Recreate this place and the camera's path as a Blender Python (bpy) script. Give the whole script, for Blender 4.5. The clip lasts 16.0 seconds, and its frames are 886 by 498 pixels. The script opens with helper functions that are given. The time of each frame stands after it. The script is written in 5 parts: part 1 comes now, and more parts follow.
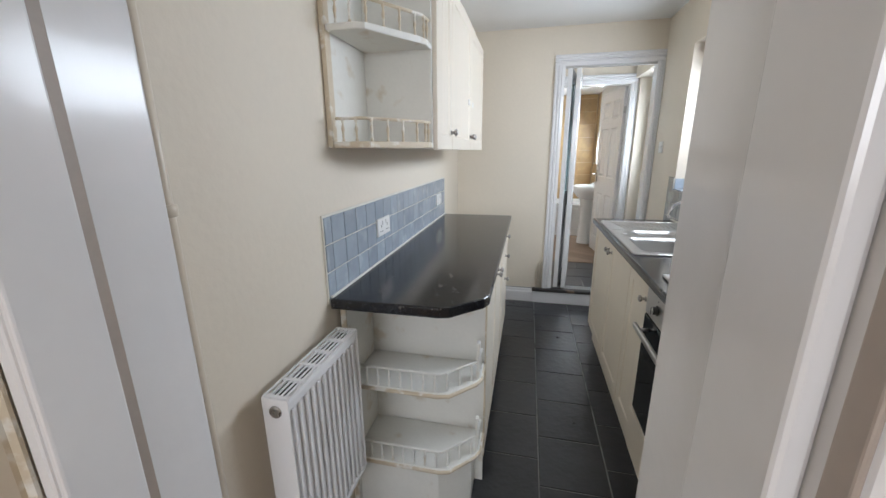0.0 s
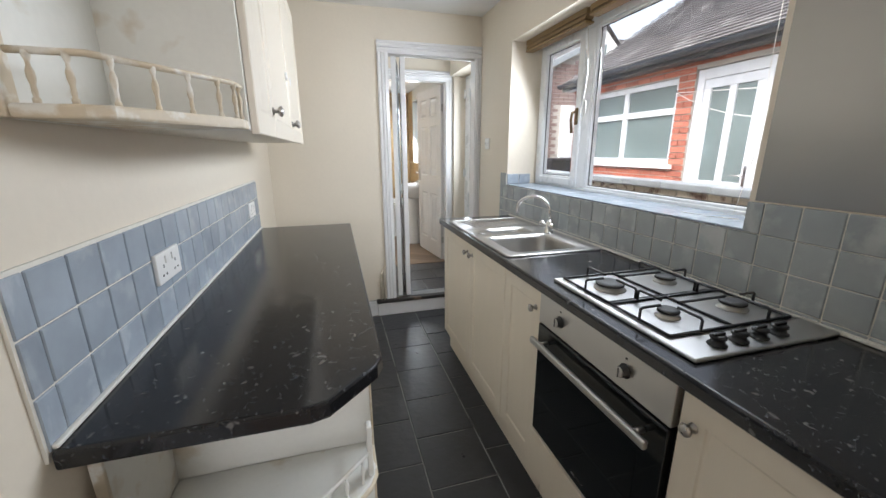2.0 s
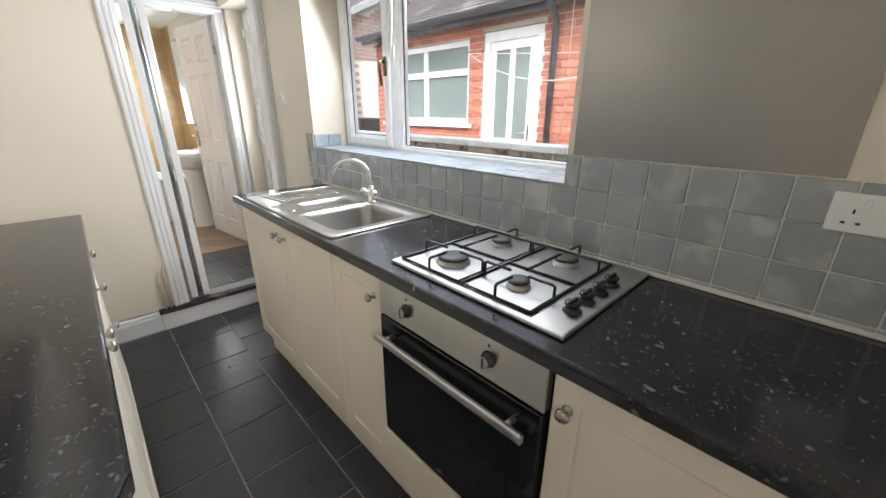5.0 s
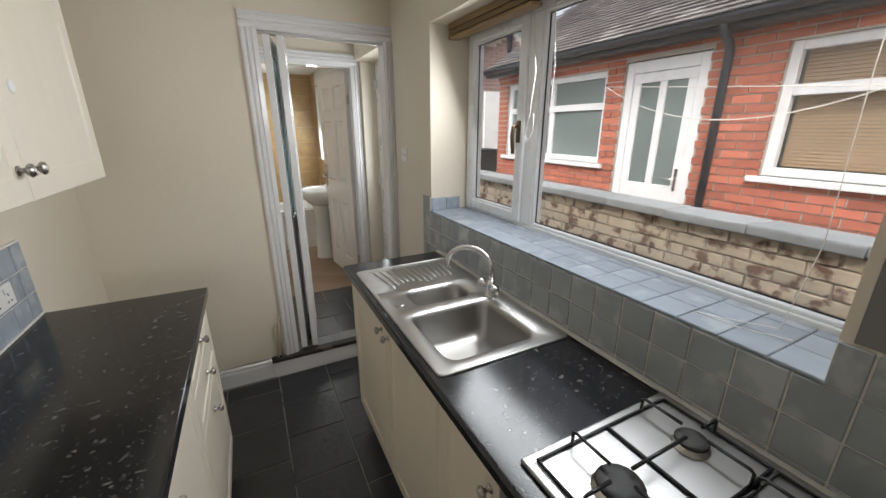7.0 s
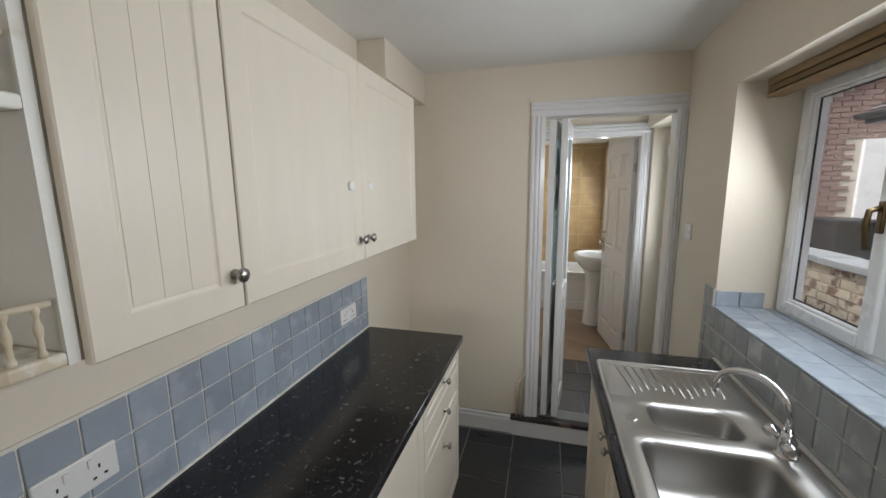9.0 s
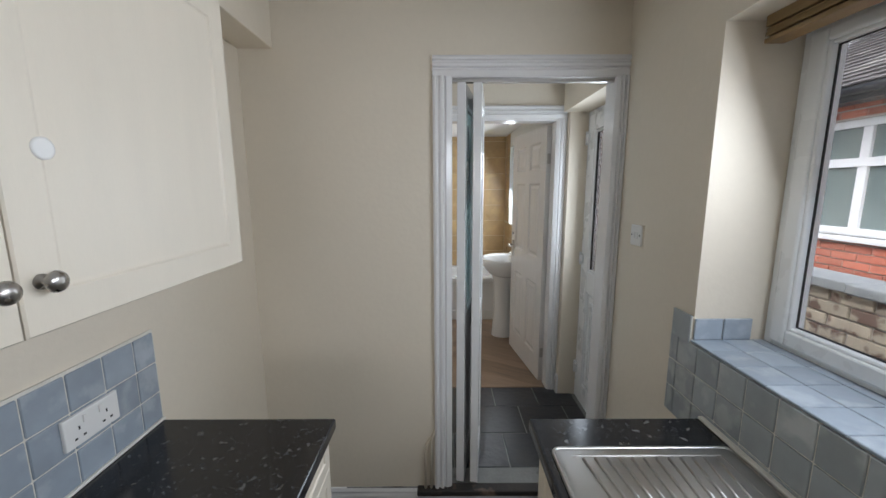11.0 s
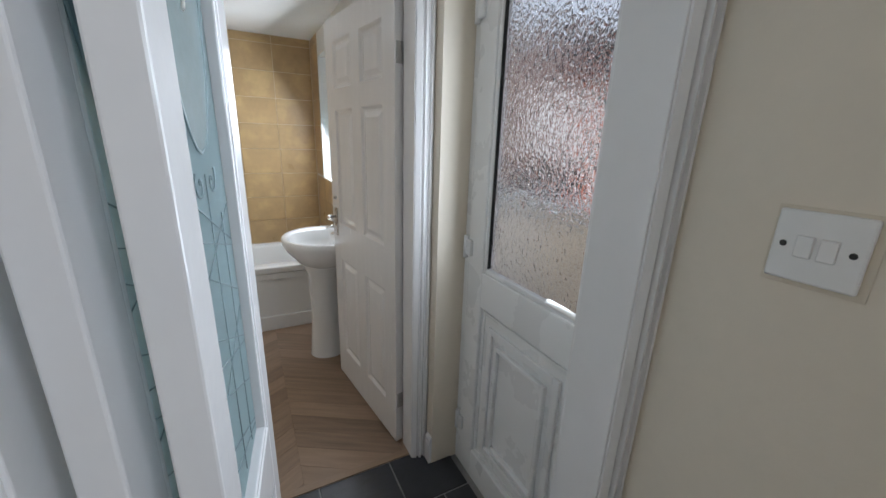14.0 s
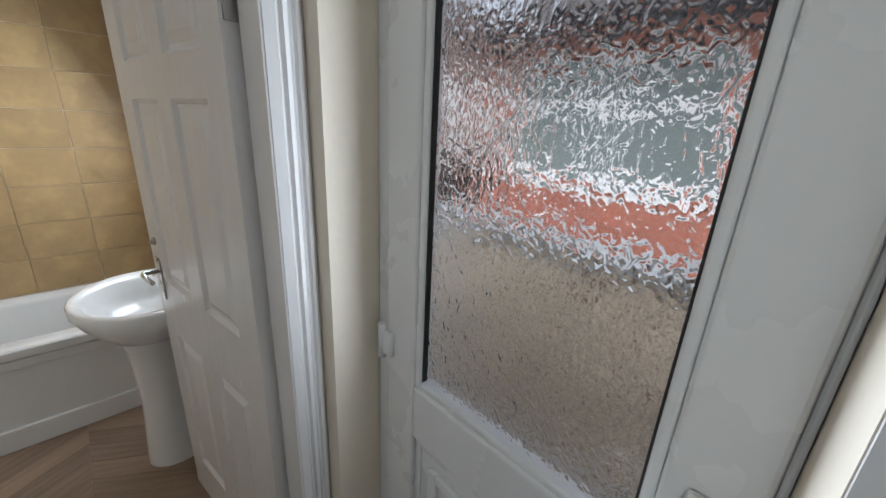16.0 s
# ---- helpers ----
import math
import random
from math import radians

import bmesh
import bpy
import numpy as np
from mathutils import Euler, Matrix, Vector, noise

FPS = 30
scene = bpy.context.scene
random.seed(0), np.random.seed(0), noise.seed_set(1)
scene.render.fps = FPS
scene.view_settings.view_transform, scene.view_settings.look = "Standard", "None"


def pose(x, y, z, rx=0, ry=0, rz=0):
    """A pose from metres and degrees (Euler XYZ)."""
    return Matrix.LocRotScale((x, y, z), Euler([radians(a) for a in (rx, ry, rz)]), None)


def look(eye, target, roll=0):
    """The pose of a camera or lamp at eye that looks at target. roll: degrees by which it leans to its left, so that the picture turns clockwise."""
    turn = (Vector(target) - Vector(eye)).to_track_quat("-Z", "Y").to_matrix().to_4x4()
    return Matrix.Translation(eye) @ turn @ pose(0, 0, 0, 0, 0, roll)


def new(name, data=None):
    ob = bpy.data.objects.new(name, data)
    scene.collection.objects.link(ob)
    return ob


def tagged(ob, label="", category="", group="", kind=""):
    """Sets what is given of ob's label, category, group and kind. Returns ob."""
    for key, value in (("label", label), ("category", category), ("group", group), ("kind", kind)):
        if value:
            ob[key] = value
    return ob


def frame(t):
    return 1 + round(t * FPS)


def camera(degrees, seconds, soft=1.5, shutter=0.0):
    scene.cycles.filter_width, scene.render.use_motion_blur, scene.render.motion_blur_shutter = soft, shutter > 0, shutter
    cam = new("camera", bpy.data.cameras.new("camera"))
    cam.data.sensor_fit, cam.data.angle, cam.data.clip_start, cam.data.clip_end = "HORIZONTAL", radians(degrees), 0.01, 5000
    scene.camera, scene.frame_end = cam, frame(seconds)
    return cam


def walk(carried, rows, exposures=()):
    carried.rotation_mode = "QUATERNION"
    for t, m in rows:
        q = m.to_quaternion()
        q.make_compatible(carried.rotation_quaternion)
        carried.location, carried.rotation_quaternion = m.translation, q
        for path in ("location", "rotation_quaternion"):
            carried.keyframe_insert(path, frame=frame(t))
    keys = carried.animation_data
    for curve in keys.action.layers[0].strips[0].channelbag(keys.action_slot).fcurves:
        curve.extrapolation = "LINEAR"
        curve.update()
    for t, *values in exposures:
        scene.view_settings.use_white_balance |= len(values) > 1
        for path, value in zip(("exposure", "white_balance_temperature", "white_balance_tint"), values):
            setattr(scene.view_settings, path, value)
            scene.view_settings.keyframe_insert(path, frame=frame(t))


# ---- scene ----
cam = camera(99.4, 16.0)
PATH = [
    (0, (0.085, 1.762, 1.504), (-0.338, 3.65, 0.998), -0.4),
    (0.5, (-0.041, 1.85, 1.48), (-0.178, 3.781, 0.978), 0.0),
    (1, (-0.09, 1.99, 1.451), (-0.037, 3.925, 0.947), 0.3),
    (1.5, (-0.106, 2.138, 1.46), (0.176, 4.051, 0.949), -0.3),
    (2, (-0.107, 2.237, 1.464), (0.418, 4.099, 0.959), -0.2),
    (2.5, (-0.122, 2.308, 1.464), (0.672, 4.072, 0.956), 0.0),
    (3, (-0.126, 2.349, 1.453), (0.891, 3.995, 0.946), 0.3),
    (3.5, (-0.111, 2.372, 1.43), (1.005, 3.903, 0.791), 0.4),
    (3.7, (-0.107, 2.384, 1.419), (1.004, 3.867, 0.666), 0.6),
    (5.8, (0.093, 2.637, 1.485), (1.459, 3.954, 0.854), 0.7),
    (6, (0.105, 2.68, 1.554), (1.456, 4.013, 0.924), 0.5),
    (6.5, (0.169, 2.803, 1.637), (1.392, 4.252, 0.999), 0.4),
    (7, (0.208, 2.907, 1.683), (1.077, 4.602, 1.074), -0.0),
    (7.5, (0.303, 2.927, 1.708), (0.361, 4.854, 1.175), -0.8),
    (8, (0.389, 2.916, 1.725), (-0.018, 4.816, 1.25), -0.5),
    (8.2, (0.413, 2.906, 1.751), (-0.104, 4.789, 1.32), -1.0),
    (10.3, (0.283, 3.291, 1.775), (-0.219, 5.211, 1.531), -0.6),
    (10.5, (0.279, 3.402, 1.768), (-0.034, 5.361, 1.517), -0.6),
    (11, (0.317, 3.705, 1.722), (0.318, 5.68, 1.403), -0.2),
    (11.5, (0.349, 3.966, 1.715), (0.579, 5.918, 1.347), 0.2),
    (12, (0.326, 4.213, 1.699), (0.684, 6.134, 1.271), 0.4),
    (12.5, (0.303, 4.452, 1.683), (0.91, 6.296, 1.202), 1.3),
    (13, (0.375, 4.694, 1.653), (1.146, 6.461, 1.12), 1.3),
    (13.5, (0.479, 4.94, 1.647), (1.336, 6.667, 1.115), 1.7),
    (14, (0.55, 5.128, 1.634), (1.449, 6.823, 1.069), 1.9),
    (14.5, (0.629, 5.341, 1.629), (1.652, 6.954, 1.038), 2.1),
    (15, (0.698, 5.461, 1.631), (1.878, 6.927, 0.956), 2.5),
    (15.5, (0.773, 5.589, 1.666), (2.078, 6.924, 0.949), 2.4),
    (16, (0.842, 5.693, 1.726), (2.177, 7.046, 1.103), 2.9),
]
EXPOSURE = [
    (0.0, 1.4, 5850, 10), (1.0, 1.4, 5750, 10), (2.0, 1.48, 6050, 10), (3.0, 1.72, 6300, 10), (3.7, 1.78, 6300, 10), (6.0, 1.48, 6250, 10),
    (7.0, 0.8, 6500, 10), (8.0, 0.6, 6500, 10), (10.5, 0.72, 6000, 10), (12.5, 0.5, 6000, 10), (13.5, 0.7, 5900, 10), (14.5, 0.7, 5850, 10), (16.0, 0.5, 5950, 10)]
walk(cam, [(t, look(eye, target, roll)) for t, eye, target, roll in PATH], EXPOSURE)


# ---- light ----
world = bpy.data.worlds.new("sky")
scene.world = world
world.use_nodes = True
wn = world.node_tree.nodes
sky = wn.new("ShaderNodeTexSky")
sky.sky_type, sky.sun_disc = "NISHITA", False
sky.sun_elevation, sky.sun_rotation = radians(54), radians(239)
sky.dust_density, sky.air_density, sky.ozone_density = 6.0, 1.0, 0.6
cloud = wn.new("ShaderNodeHueSaturation")
cloud.inputs["Saturation"].default_value = 0.3
world.node_tree.links.new(sky.outputs[0], cloud.inputs["Color"])
world.node_tree.links.new(cloud.outputs[0], wn["Background"].inputs[0])
wn["Background"].inputs[1].default_value = 0.15

sun_data = bpy.data.lights.new("sun", "SUN")
sun_data.energy, sun_data.angle, sun_data.color = 1.25, radians(25), (1.0, 0.97, 0.93)
sun = new("sun", sun_data)
sun.matrix_world = look((-5, -3, 8), (0, 0, 0))


def area(name, eye, target, sx, sy, watts, colour=(1, 1, 1)):
    d = bpy.data.lights.new(name, "AREA")
    d.shape, d.size, d.size_y, d.energy, d.color = "RECTANGLE", sx, sy, watts, colour
    ob = new(name, d)
    ob.matrix_world = look(eye, target)
    return ob


area("window_daylight", (1.305, 3.96, 1.92), (0.30, 3.96, 1.52), 1.5, 0.32, 10, (0.93, 0.97, 1.0))
area("back_door_daylight", (1.285, 6.0, 1.62), (0.2, 6.0, 1.62), 0.45, 0.85, 4.6, (0.90, 0.96, 1.0))
area("bathroom_window_daylight", (1.22, 8.18, 1.75), (0.3, 8.0, 1.3), 0.5, 0.8, 9, (0.95, 0.98, 1.0))
area("front_room_window_daylight", (-0.2, -1.35, 1.82), (-0.2, 3.0, 0.3), 1.5, 0.9, 16, (1.0, 0.97, 0.94))

# ---- materials ----


def mat(name, col, rough=0.5, metal=0.0, var=0.12, scale=5.0, bump=0.05, bscale=70.0, rnd=0.0, coat=0.0, second=None, smix=0.0, sscale=3.0, stretch=(1, 1, 1)):
    """A surface with broad stains, fine grain, bump and, for loose pieces, a tone of its own."""
    m = bpy.data.materials.new(name)
    m.use_nodes = True
    n, l = m.node_tree.nodes, m.node_tree.links
    b = n["Principled BSDF"]
    tc = n.new("ShaderNodeTexCoord")
    mp = n.new("ShaderNodeMapping")
    mp.inputs["Scale"].default_value = stretch
    l.new(tc.outputs["Object"], mp.inputs[0])
    broad, fine = n.new("ShaderNodeTexNoise"), n.new("ShaderNodeTexNoise")
    broad.inputs["Scale"].default_value, fine.inputs["Scale"].default_value = scale, bscale
    broad.inputs["Detail"].default_value, fine.inputs["Detail"].default_value = 4, 3
    info = n.new("ShaderNodeObjectInfo")
    off = n.new("ShaderNodeVectorMath")
    off.operation = "MULTIPLY_ADD"
    l.new(info.outputs["Random"], off.inputs[0])
    off.inputs[1].default_value = (17, 23, 31)
    l.new(mp.outputs[0], off.inputs[2])
    l.new(off.outputs[0], broad.inputs["Vector"])
    l.new(off.outputs[0], fine.inputs["Vector"])

    def maths(op, a, c, d=None):
        k = n.new("ShaderNodeMath")
        k.operation = op
        for i, v in enumerate((a, c, d)):
            if v is None:
                continue
            if isinstance(v, (int, float)):
                k.inputs[i].default_value = v
            else:
                l.new(v, k.inputs[i])
        return k.outputs[0]

    tone = maths("MULTIPLY_ADD", broad.outputs["Fac"], 2 * var, 1 - var)
    tone = maths("ADD", tone, maths("MULTIPLY_ADD", fine.outputs["Fac"], var, -var / 2))
    if rnd:
        tone = maths("ADD", tone, maths("MULTIPLY_ADD", info.outputs["Random"], 2 * rnd, -rnd))
    colour = n.new("ShaderNodeMix")
    colour.data_type = "RGBA"
    colour.blend_type = "MULTIPLY"
    colour.inputs["Factor"].default_value = 1
    if second:
        st = n.new("ShaderNodeTexNoise")
        st.inputs["Scale"].default_value, st.inputs["Detail"].default_value = sscale, 6
        l.new(off.outputs[0], st.inputs["Vector"])
        cr = n.new("ShaderNodeValToRGB")
        cr.color_ramp.elements[0].position, cr.color_ramp.elements[1].position = 0.56 - 0.25 * smix, 0.66 - 0.25 * smix
        cr.color_ramp.elements[0].color, cr.color_ramp.elements[1].color = (*col, 1), (*second, 1)
        l.new(st.outputs["Fac"], cr.inputs[0])
        l.new(cr.outputs[0], colour.inputs[6])
    else:
        colour.inputs[6].default_value = (*col, 1)
    l.new(tone, colour.inputs[7])
    l.new(colour.outputs[2], b.inputs["Base Color"])
    l.new(maths("MULTIPLY_ADD", broad.outputs["Fac"], rough * 0.4, rough * 0.8), b.inputs["Roughness"])
    b.inputs["Metallic"].default_value = metal
    b.inputs["Coat Weight"].default_value = coat
    b.inputs["Coat Roughness"].default_value = 0.08
    if bump:
        bp = n.new("ShaderNodeBump")
        bp.inputs["Strength"].default_value, bp.inputs["Distance"].default_value = bump, 0.01
        l.new(fine.outputs["Fac"], bp.inputs["Height"])
        l.new(bp.outputs[0], b.inputs["Normal"])
    return m


CREAM = mat("cream_wall_paint", (0.76, 0.685, 0.57), 0.6, var=0.05, scale=1.6, bump=0.09, bscale=45)
CEIL = mat("ceiling_paint", (0.82, 0.81, 0.79), 0.7, var=0.04, bump=0.08, bscale=60)
GLOSS = mat("white_gloss_paint", (0.80, 0.79, 0.79), 0.17, var=0.04, scale=4, bump=0.05, bscale=22)
UPVC = mat("white_upvc", (0.80, 0.81, 0.82), 0.28, var=0.02, bump=0)
DOORW = mat("satin_white_door", (0.80, 0.78, 0.77), 0.25, var=0.04, bump=0.05, bscale=40, stretch=(8, 8, 1))
UNIT = mat("ivory_unit_foil", (0.76, 0.69, 0.58), 0.38, var=0.05, scale=3, bump=0.02, bscale=90, stretch=(6, 6, 1))
UNITW = mat("white_shelf_board", (0.78, 0.77, 0.72), 0.45, var=0.07, scale=5, bump=0.02, second=(0.66, 0.60, 0.50), smix=-0.15, sscale=9)
# Yellowed shelf edging; on the front room architrave the tone stands for shade.
UNITE = mat("yellowed_edge_and_shade_tone", (0.63, 0.54, 0.40), 0.45, var=0.12, scale=9, bump=0.03, second=(0.80, 0.77, 0.70), smix=0.2, sscale=20)
SLATE = mat("dark_slate_tile", (0.034, 0.036, 0.041), 0.30, var=0.35, scale=7, bump=0.28, bscale=26, rnd=0.16)
GROUT_D = mat("dark_floor_grout", (0.27, 0.27, 0.26), 0.85, var=0.3, scale=9, bump=0.1, second=(0.08, 0.08, 0.08), smix=-0.1, sscale=6)
TILEB = mat("blue_grey_glazed_tile", (0.33, 0.375, 0.43), 0.22, var=0.16, scale=11, bump=0.06, bscale=24, rnd=0.10, second=(0.41, 0.45, 0.50), smix=0.1, sscale=10)
TILEG = mat("grey_glazed_tile", (0.34, 0.365, 0.375), 0.2, var=0.14, scale=10, bump=0.07, bscale=24, rnd=0.09, second=(0.46, 0.48, 0.48), smix=0.1, sscale=9)
GROUT = mat("cream_grout", (0.72, 0.69, 0.62), 0.8, var=0.15, scale=12, bump=0.1)
SEAL = mat("white_sealant", (0.78, 0.76, 0.70), 0.4, var=0.08, bump=0.05)
STEEL = mat("brushed_steel", (0.52, 0.51, 0.495), 0.33, 1.0, var=0.04, scale=5, bump=0.006, bscale=240, stretch=(1, 6, 1))
STEELP = mat("steel_splashback", (0.29, 0.278, 0.265), 0.32, 1.0, var=0.03, scale=2, bump=0.005, bscale=90, stretch=(1, 1, 14))
# Sink steel again, with the bowls' duller reflections and shade put into its colour.
STEEL_SHADED = mat("shaded_steel_bowl", (0.42, 0.41, 0.395), 0.34, 1.0, var=0.06, scale=6, bump=0.004, bscale=240)
CHROME = mat("chrome", (0.72, 0.72, 0.72), 0.1, 1.0, var=0.05, bump=0)
PEWTER = mat("pewter_knob", (0.42, 0.40, 0.38), 0.28, 1.0, var=0.15, scale=60, bump=0.03)
ENAMEL = mat("black_enamel", (0.015, 0.015, 0.016), 0.35, var=0.2, bump=0.05)
BURNER = mat("burner_cap", (0.03, 0.028, 0.027), 0.6, var=0.4, scale=40, bump=0.12)
OVENG = mat("black_oven_glass", (0.010, 0.012, 0.013), 0.05, var=0.1, bump=0)
PLASTIC = mat("white_plastic", (0.82, 0.81, 0.79), 0.3, var=0.03, bump=0.01)
DARKP = mat("dark_slot", (0.02, 0.02, 0.02), 0.6, var=0.1, bump=0)
RADW = mat("radiator_enamel", (0.83, 0.82, 0.82), 0.3, var=0.03, bump=0.02)
CERAM = mat("white_ceramic", (0.84, 0.84, 0.83), 0.08, var=0.02, bump=0, coat=0.5)
BATHW = mat("bath_acrylic", (0.82, 0.82, 0.81), 0.2, var=0.03, bump=0.01)
TILEO = mat("ochre_stone_tile", (0.44, 0.30, 0.145), 0.3, var=0.24, scale=6, bump=0.08, bscale=30, rnd=0.07, second=(0.485, 0.335, 0.16), smix=0.15, sscale=6)
GROUTO = mat("beige_grout", (0.68, 0.58, 0.43), 0.8, var=0.1, bump=0.05)
OAK = mat("oak_vinyl_plank", (0.27, 0.185, 0.125), 0.42, var=0.36, scale=3.5, bump=0.05, bscale=60, rnd=0.2, stretch=(1.2, 14, 1))
BAMBOO = mat("bamboo_slat", (0.26, 0.17, 0.075), 0.5, var=0.3, scale=12, bump=0.06, stretch=(1, 0.2, 10))
CORD = mat("white_cord", (0.75, 0.73, 0.68), 0.8, var=0.08, bump=0.05)
BRICKR = mat("red_brick", (0.46, 0.15, 0.095), 0.85, var=0.25, scale=14, bump=0.25, bscale=90, rnd=0.25)
BRICKB = mat("brown_brick", (0.29, 0.20, 0.18), 0.9, var=0.3, scale=14, bump=0.3, bscale=90, rnd=0.3)
MORTAR = mat("mortar", (0.50, 0.46, 0.41), 0.9, var=0.2, scale=20, bump=0.2)
WASHED = mat("flaking_limewash_brick", (0.56, 0.49, 0.38), 0.9, var=0.25, scale=9, bump=0.4, bscale=50, rnd=0.14, second=(0.19, 0.12, 0.09), smix=0.16, sscale=11)
COPING = mat("grey_coping_stone", (0.30, 0.32, 0.33), 0.8, var=0.25, scale=8, bump=0.25, rnd=0.1)
ROOFT = mat("weathered_roof_tile", (0.135, 0.125, 0.125), 0.85, var=0.4, scale=3, bump=0.25, bscale=50, second=(0.26, 0.25, 0.24), smix=-0.05, sscale=2.5)
GUTTER = mat("black_gutter_plastic", (0.03, 0.035, 0.045), 0.4, var=0.15, bump=0.02)
CONC = mat("yard_concrete", (0.36, 0.34, 0.31), 0.9, var=0.25, scale=3, bump=0.25, second=(0.22, 0.20, 0.18), smix=0.0, sscale=2)
BIN = mat("black_bin_plastic", (0.02, 0.02, 0.024), 0.5, var=0.1, bump=0.03)
BRONZE = mat("worn_brass", (0.13, 0.09, 0.05), 0.35, 1.0, var=0.25, scale=50, bump=0.03)
# Opaque pane; the shade of the room behind is put into its colour.
SHADE_PANE = mat("room_shade_pane", (0.17, 0.21, 0.205), 0.06, var=0.35, scale=1.5, bump=0)
BLINDTAN = mat("tan_venetian_slat", (0.42, 0.30, 0.19), 0.5, var=0.15, bump=0.03)
WOODBOARD = mat("brown_stained_wood", (0.24, 0.15, 0.08), 0.5, var=0.25, scale=6, bump=0.08, stretch=(8, 8, 1))
RENDERW = mat("white_render", (0.72, 0.72, 0.70), 0.9, var=0.1, bump=0.2)
PIPEC = mat("cream_painted_pipe", (0.70, 0.62, 0.50), 0.3, var=0.06, bump=0.03)
TREAD = mat("worn_black_step_edge", (0.035, 0.03, 0.028), 0.6, var=0.4, scale=12, bump=0.25, second=(0.20, 0.14, 0.10), smix=-0.1, sscale=10)
ETCH = mat("sage_line_etching", (0.27, 0.35, 0.37), 0.35, var=0.1, bump=0.02)


OVAL = mat("clear_oval_glass", (0.25, 0.32, 0.33), 0.12, var=0.2, bump=0)
# Brown tone that paints the shade of the recesses beside the door stops.
GROOVE_SHADE = mat("groove_shade_line", (0.42, 0.36, 0.31), 0.5, var=0.12, scale=6, bump=0.03)


def worktop_mat():
    m = mat("black_granite_laminate", (0.014, 0.014, 0.016), 0.16, var=0.3, scale=12, bump=0.012, bscale=180)
    n, l = m.node_tree.nodes, m.node_tree.links
    b = n["Principled BSDF"]
    base = b.inputs["Base Color"].links[0].from_socket
    tc = n.new("ShaderNodeTexCoord")
    acc = base
    for sc, lo, hi, col in ((38, 0.10, 0.22, (0.11, 0.107, 0.103)), (75, 0.14, 0.28, (0.075, 0.08, 0.088)), (24, 0.09, 0.17, (0.135, 0.132, 0.128))):
        warp = n.new("ShaderNodeTexNoise")
        warp.inputs["Scale"].default_value = sc * 0.7
        mx = n.new("ShaderNodeMix")
        mx.data_type = "RGBA"
        mx.inputs["Factor"].default_value = 0.06
        l.new(tc.outputs["Object"], warp.inputs["Vector"])
        l.new(tc.outputs["Object"], mx.inputs[6])
        l.new(warp.outputs["Color"], mx.inputs[7])
        v = n.new("ShaderNodeTexVoronoi")
        v.inputs["Scale"].default_value = sc
        l.new(mx.outputs[2], v.inputs["Vector"])
        r = n.new("ShaderNodeValToRGB")
        r.color_ramp.elements[0].position, r.color_ramp.elements[1].position = lo, hi
        r.color_ramp.elements[0].color, r.color_ramp.elements[1].color = (1, 1, 1, 1), (0, 0, 0, 1)
        l.new(v.outputs["Distance"], r.inputs[0])
        some = n.new("ShaderNodeMath")
        some.operation = "GREATER_THAN"
        some.inputs[1].default_value = 0.6
        sep = n.new("ShaderNodeSeparateColor")
        l.new(v.outputs["Color"], sep.inputs[0])
        l.new(sep.outputs[0], some.inputs[0])
        f = n.new("ShaderNodeMath")
        f.operation = "MULTIPLY"
        l.new(r.outputs[0], f.inputs[0])
        l.new(some.outputs[0], f.inputs[1])
        k = n.new("ShaderNodeMix")
        k.data_type = "RGBA"
        l.new(f.outputs[0], k.inputs["Factor"])
        l.new(acc, k.inputs[6])
        k.inputs[7].default_value = (*col, 1)
        acc = k.outputs[2]
    l.new(acc, b.inputs["Base Color"])
    return m


WORKTOP = worktop_mat()


def glass_mat(name, rough=0.0, ior=1.45, col=(1, 1, 1), bump=0.0, bscale=60, dist=0.004, thin=True):
    m = bpy.data.materials.new(name)
    m.use_nodes = True
    n, l = m.node_tree.nodes, m.node_tree.links
    n.remove(n["Principled BSDF"])
    out = n["Material Output"]
    if thin:
        tr, gl, mx = n.new("ShaderNodeBsdfTransparent"), n.new("ShaderNodeBsdfGlossy"), n.new("ShaderNodeMixShader")
        tr.inputs[0].default_value = (*col, 1)
        gl.inputs["Roughness"].default_value = 0.02
        mx.inputs[0].default_value = 0.045
        l.new(tr.outputs[0], mx.inputs[1])
        l.new(gl.outputs[0], mx.inputs[2])
        l.new(mx.outputs[0], out.inputs[0])
        return m
    g = n.new("ShaderNodeBsdfGlass")
    g.inputs["Color"].default_value = (*col, 1)
    g.inputs["Roughness"].default_value, g.inputs["IOR"].default_value = rough, ior
    l.new(g.outputs[0], out.inputs[0])
    if bump:
        tc, mp, v, bp = n.new("ShaderNodeTexCoord"), n.new("ShaderNodeMapping"), n.new("ShaderNodeTexNoise"), n.new("ShaderNodeBump")
        mp.inputs["Scale"].default_value = (1, 1, 0.7)
        v.inputs["Scale"].default_value, v.inputs["Detail"].default_value, v.inputs["Distortion"].default_value = bscale, 1.0, 0.6
        bp.inputs["Strength"].default_value, bp.inputs["Distance"].default_value = bump, dist
        l.new(tc.outputs["Object"], mp.inputs[0])
        l.new(mp.outputs[0], v.inputs["Vector"])
        l.new(v.outputs["Fac"], bp.inputs["Height"])
        l.new(bp.outputs[0], g.inputs["Normal"])
    return m


GLASS = glass_mat("clear_pane")
RIPPLE = glass_mat("rippled_obscure_glass", 0.08, 1.3, (1.0, 1.0, 1.0), 1.0, 78, 0.0038, thin=False)
FROST = glass_mat("sage_frosted_glass", 0.3, 1.15, (0.86, 0.94, 0.94), 0.15, 30, 0.003, thin=False)


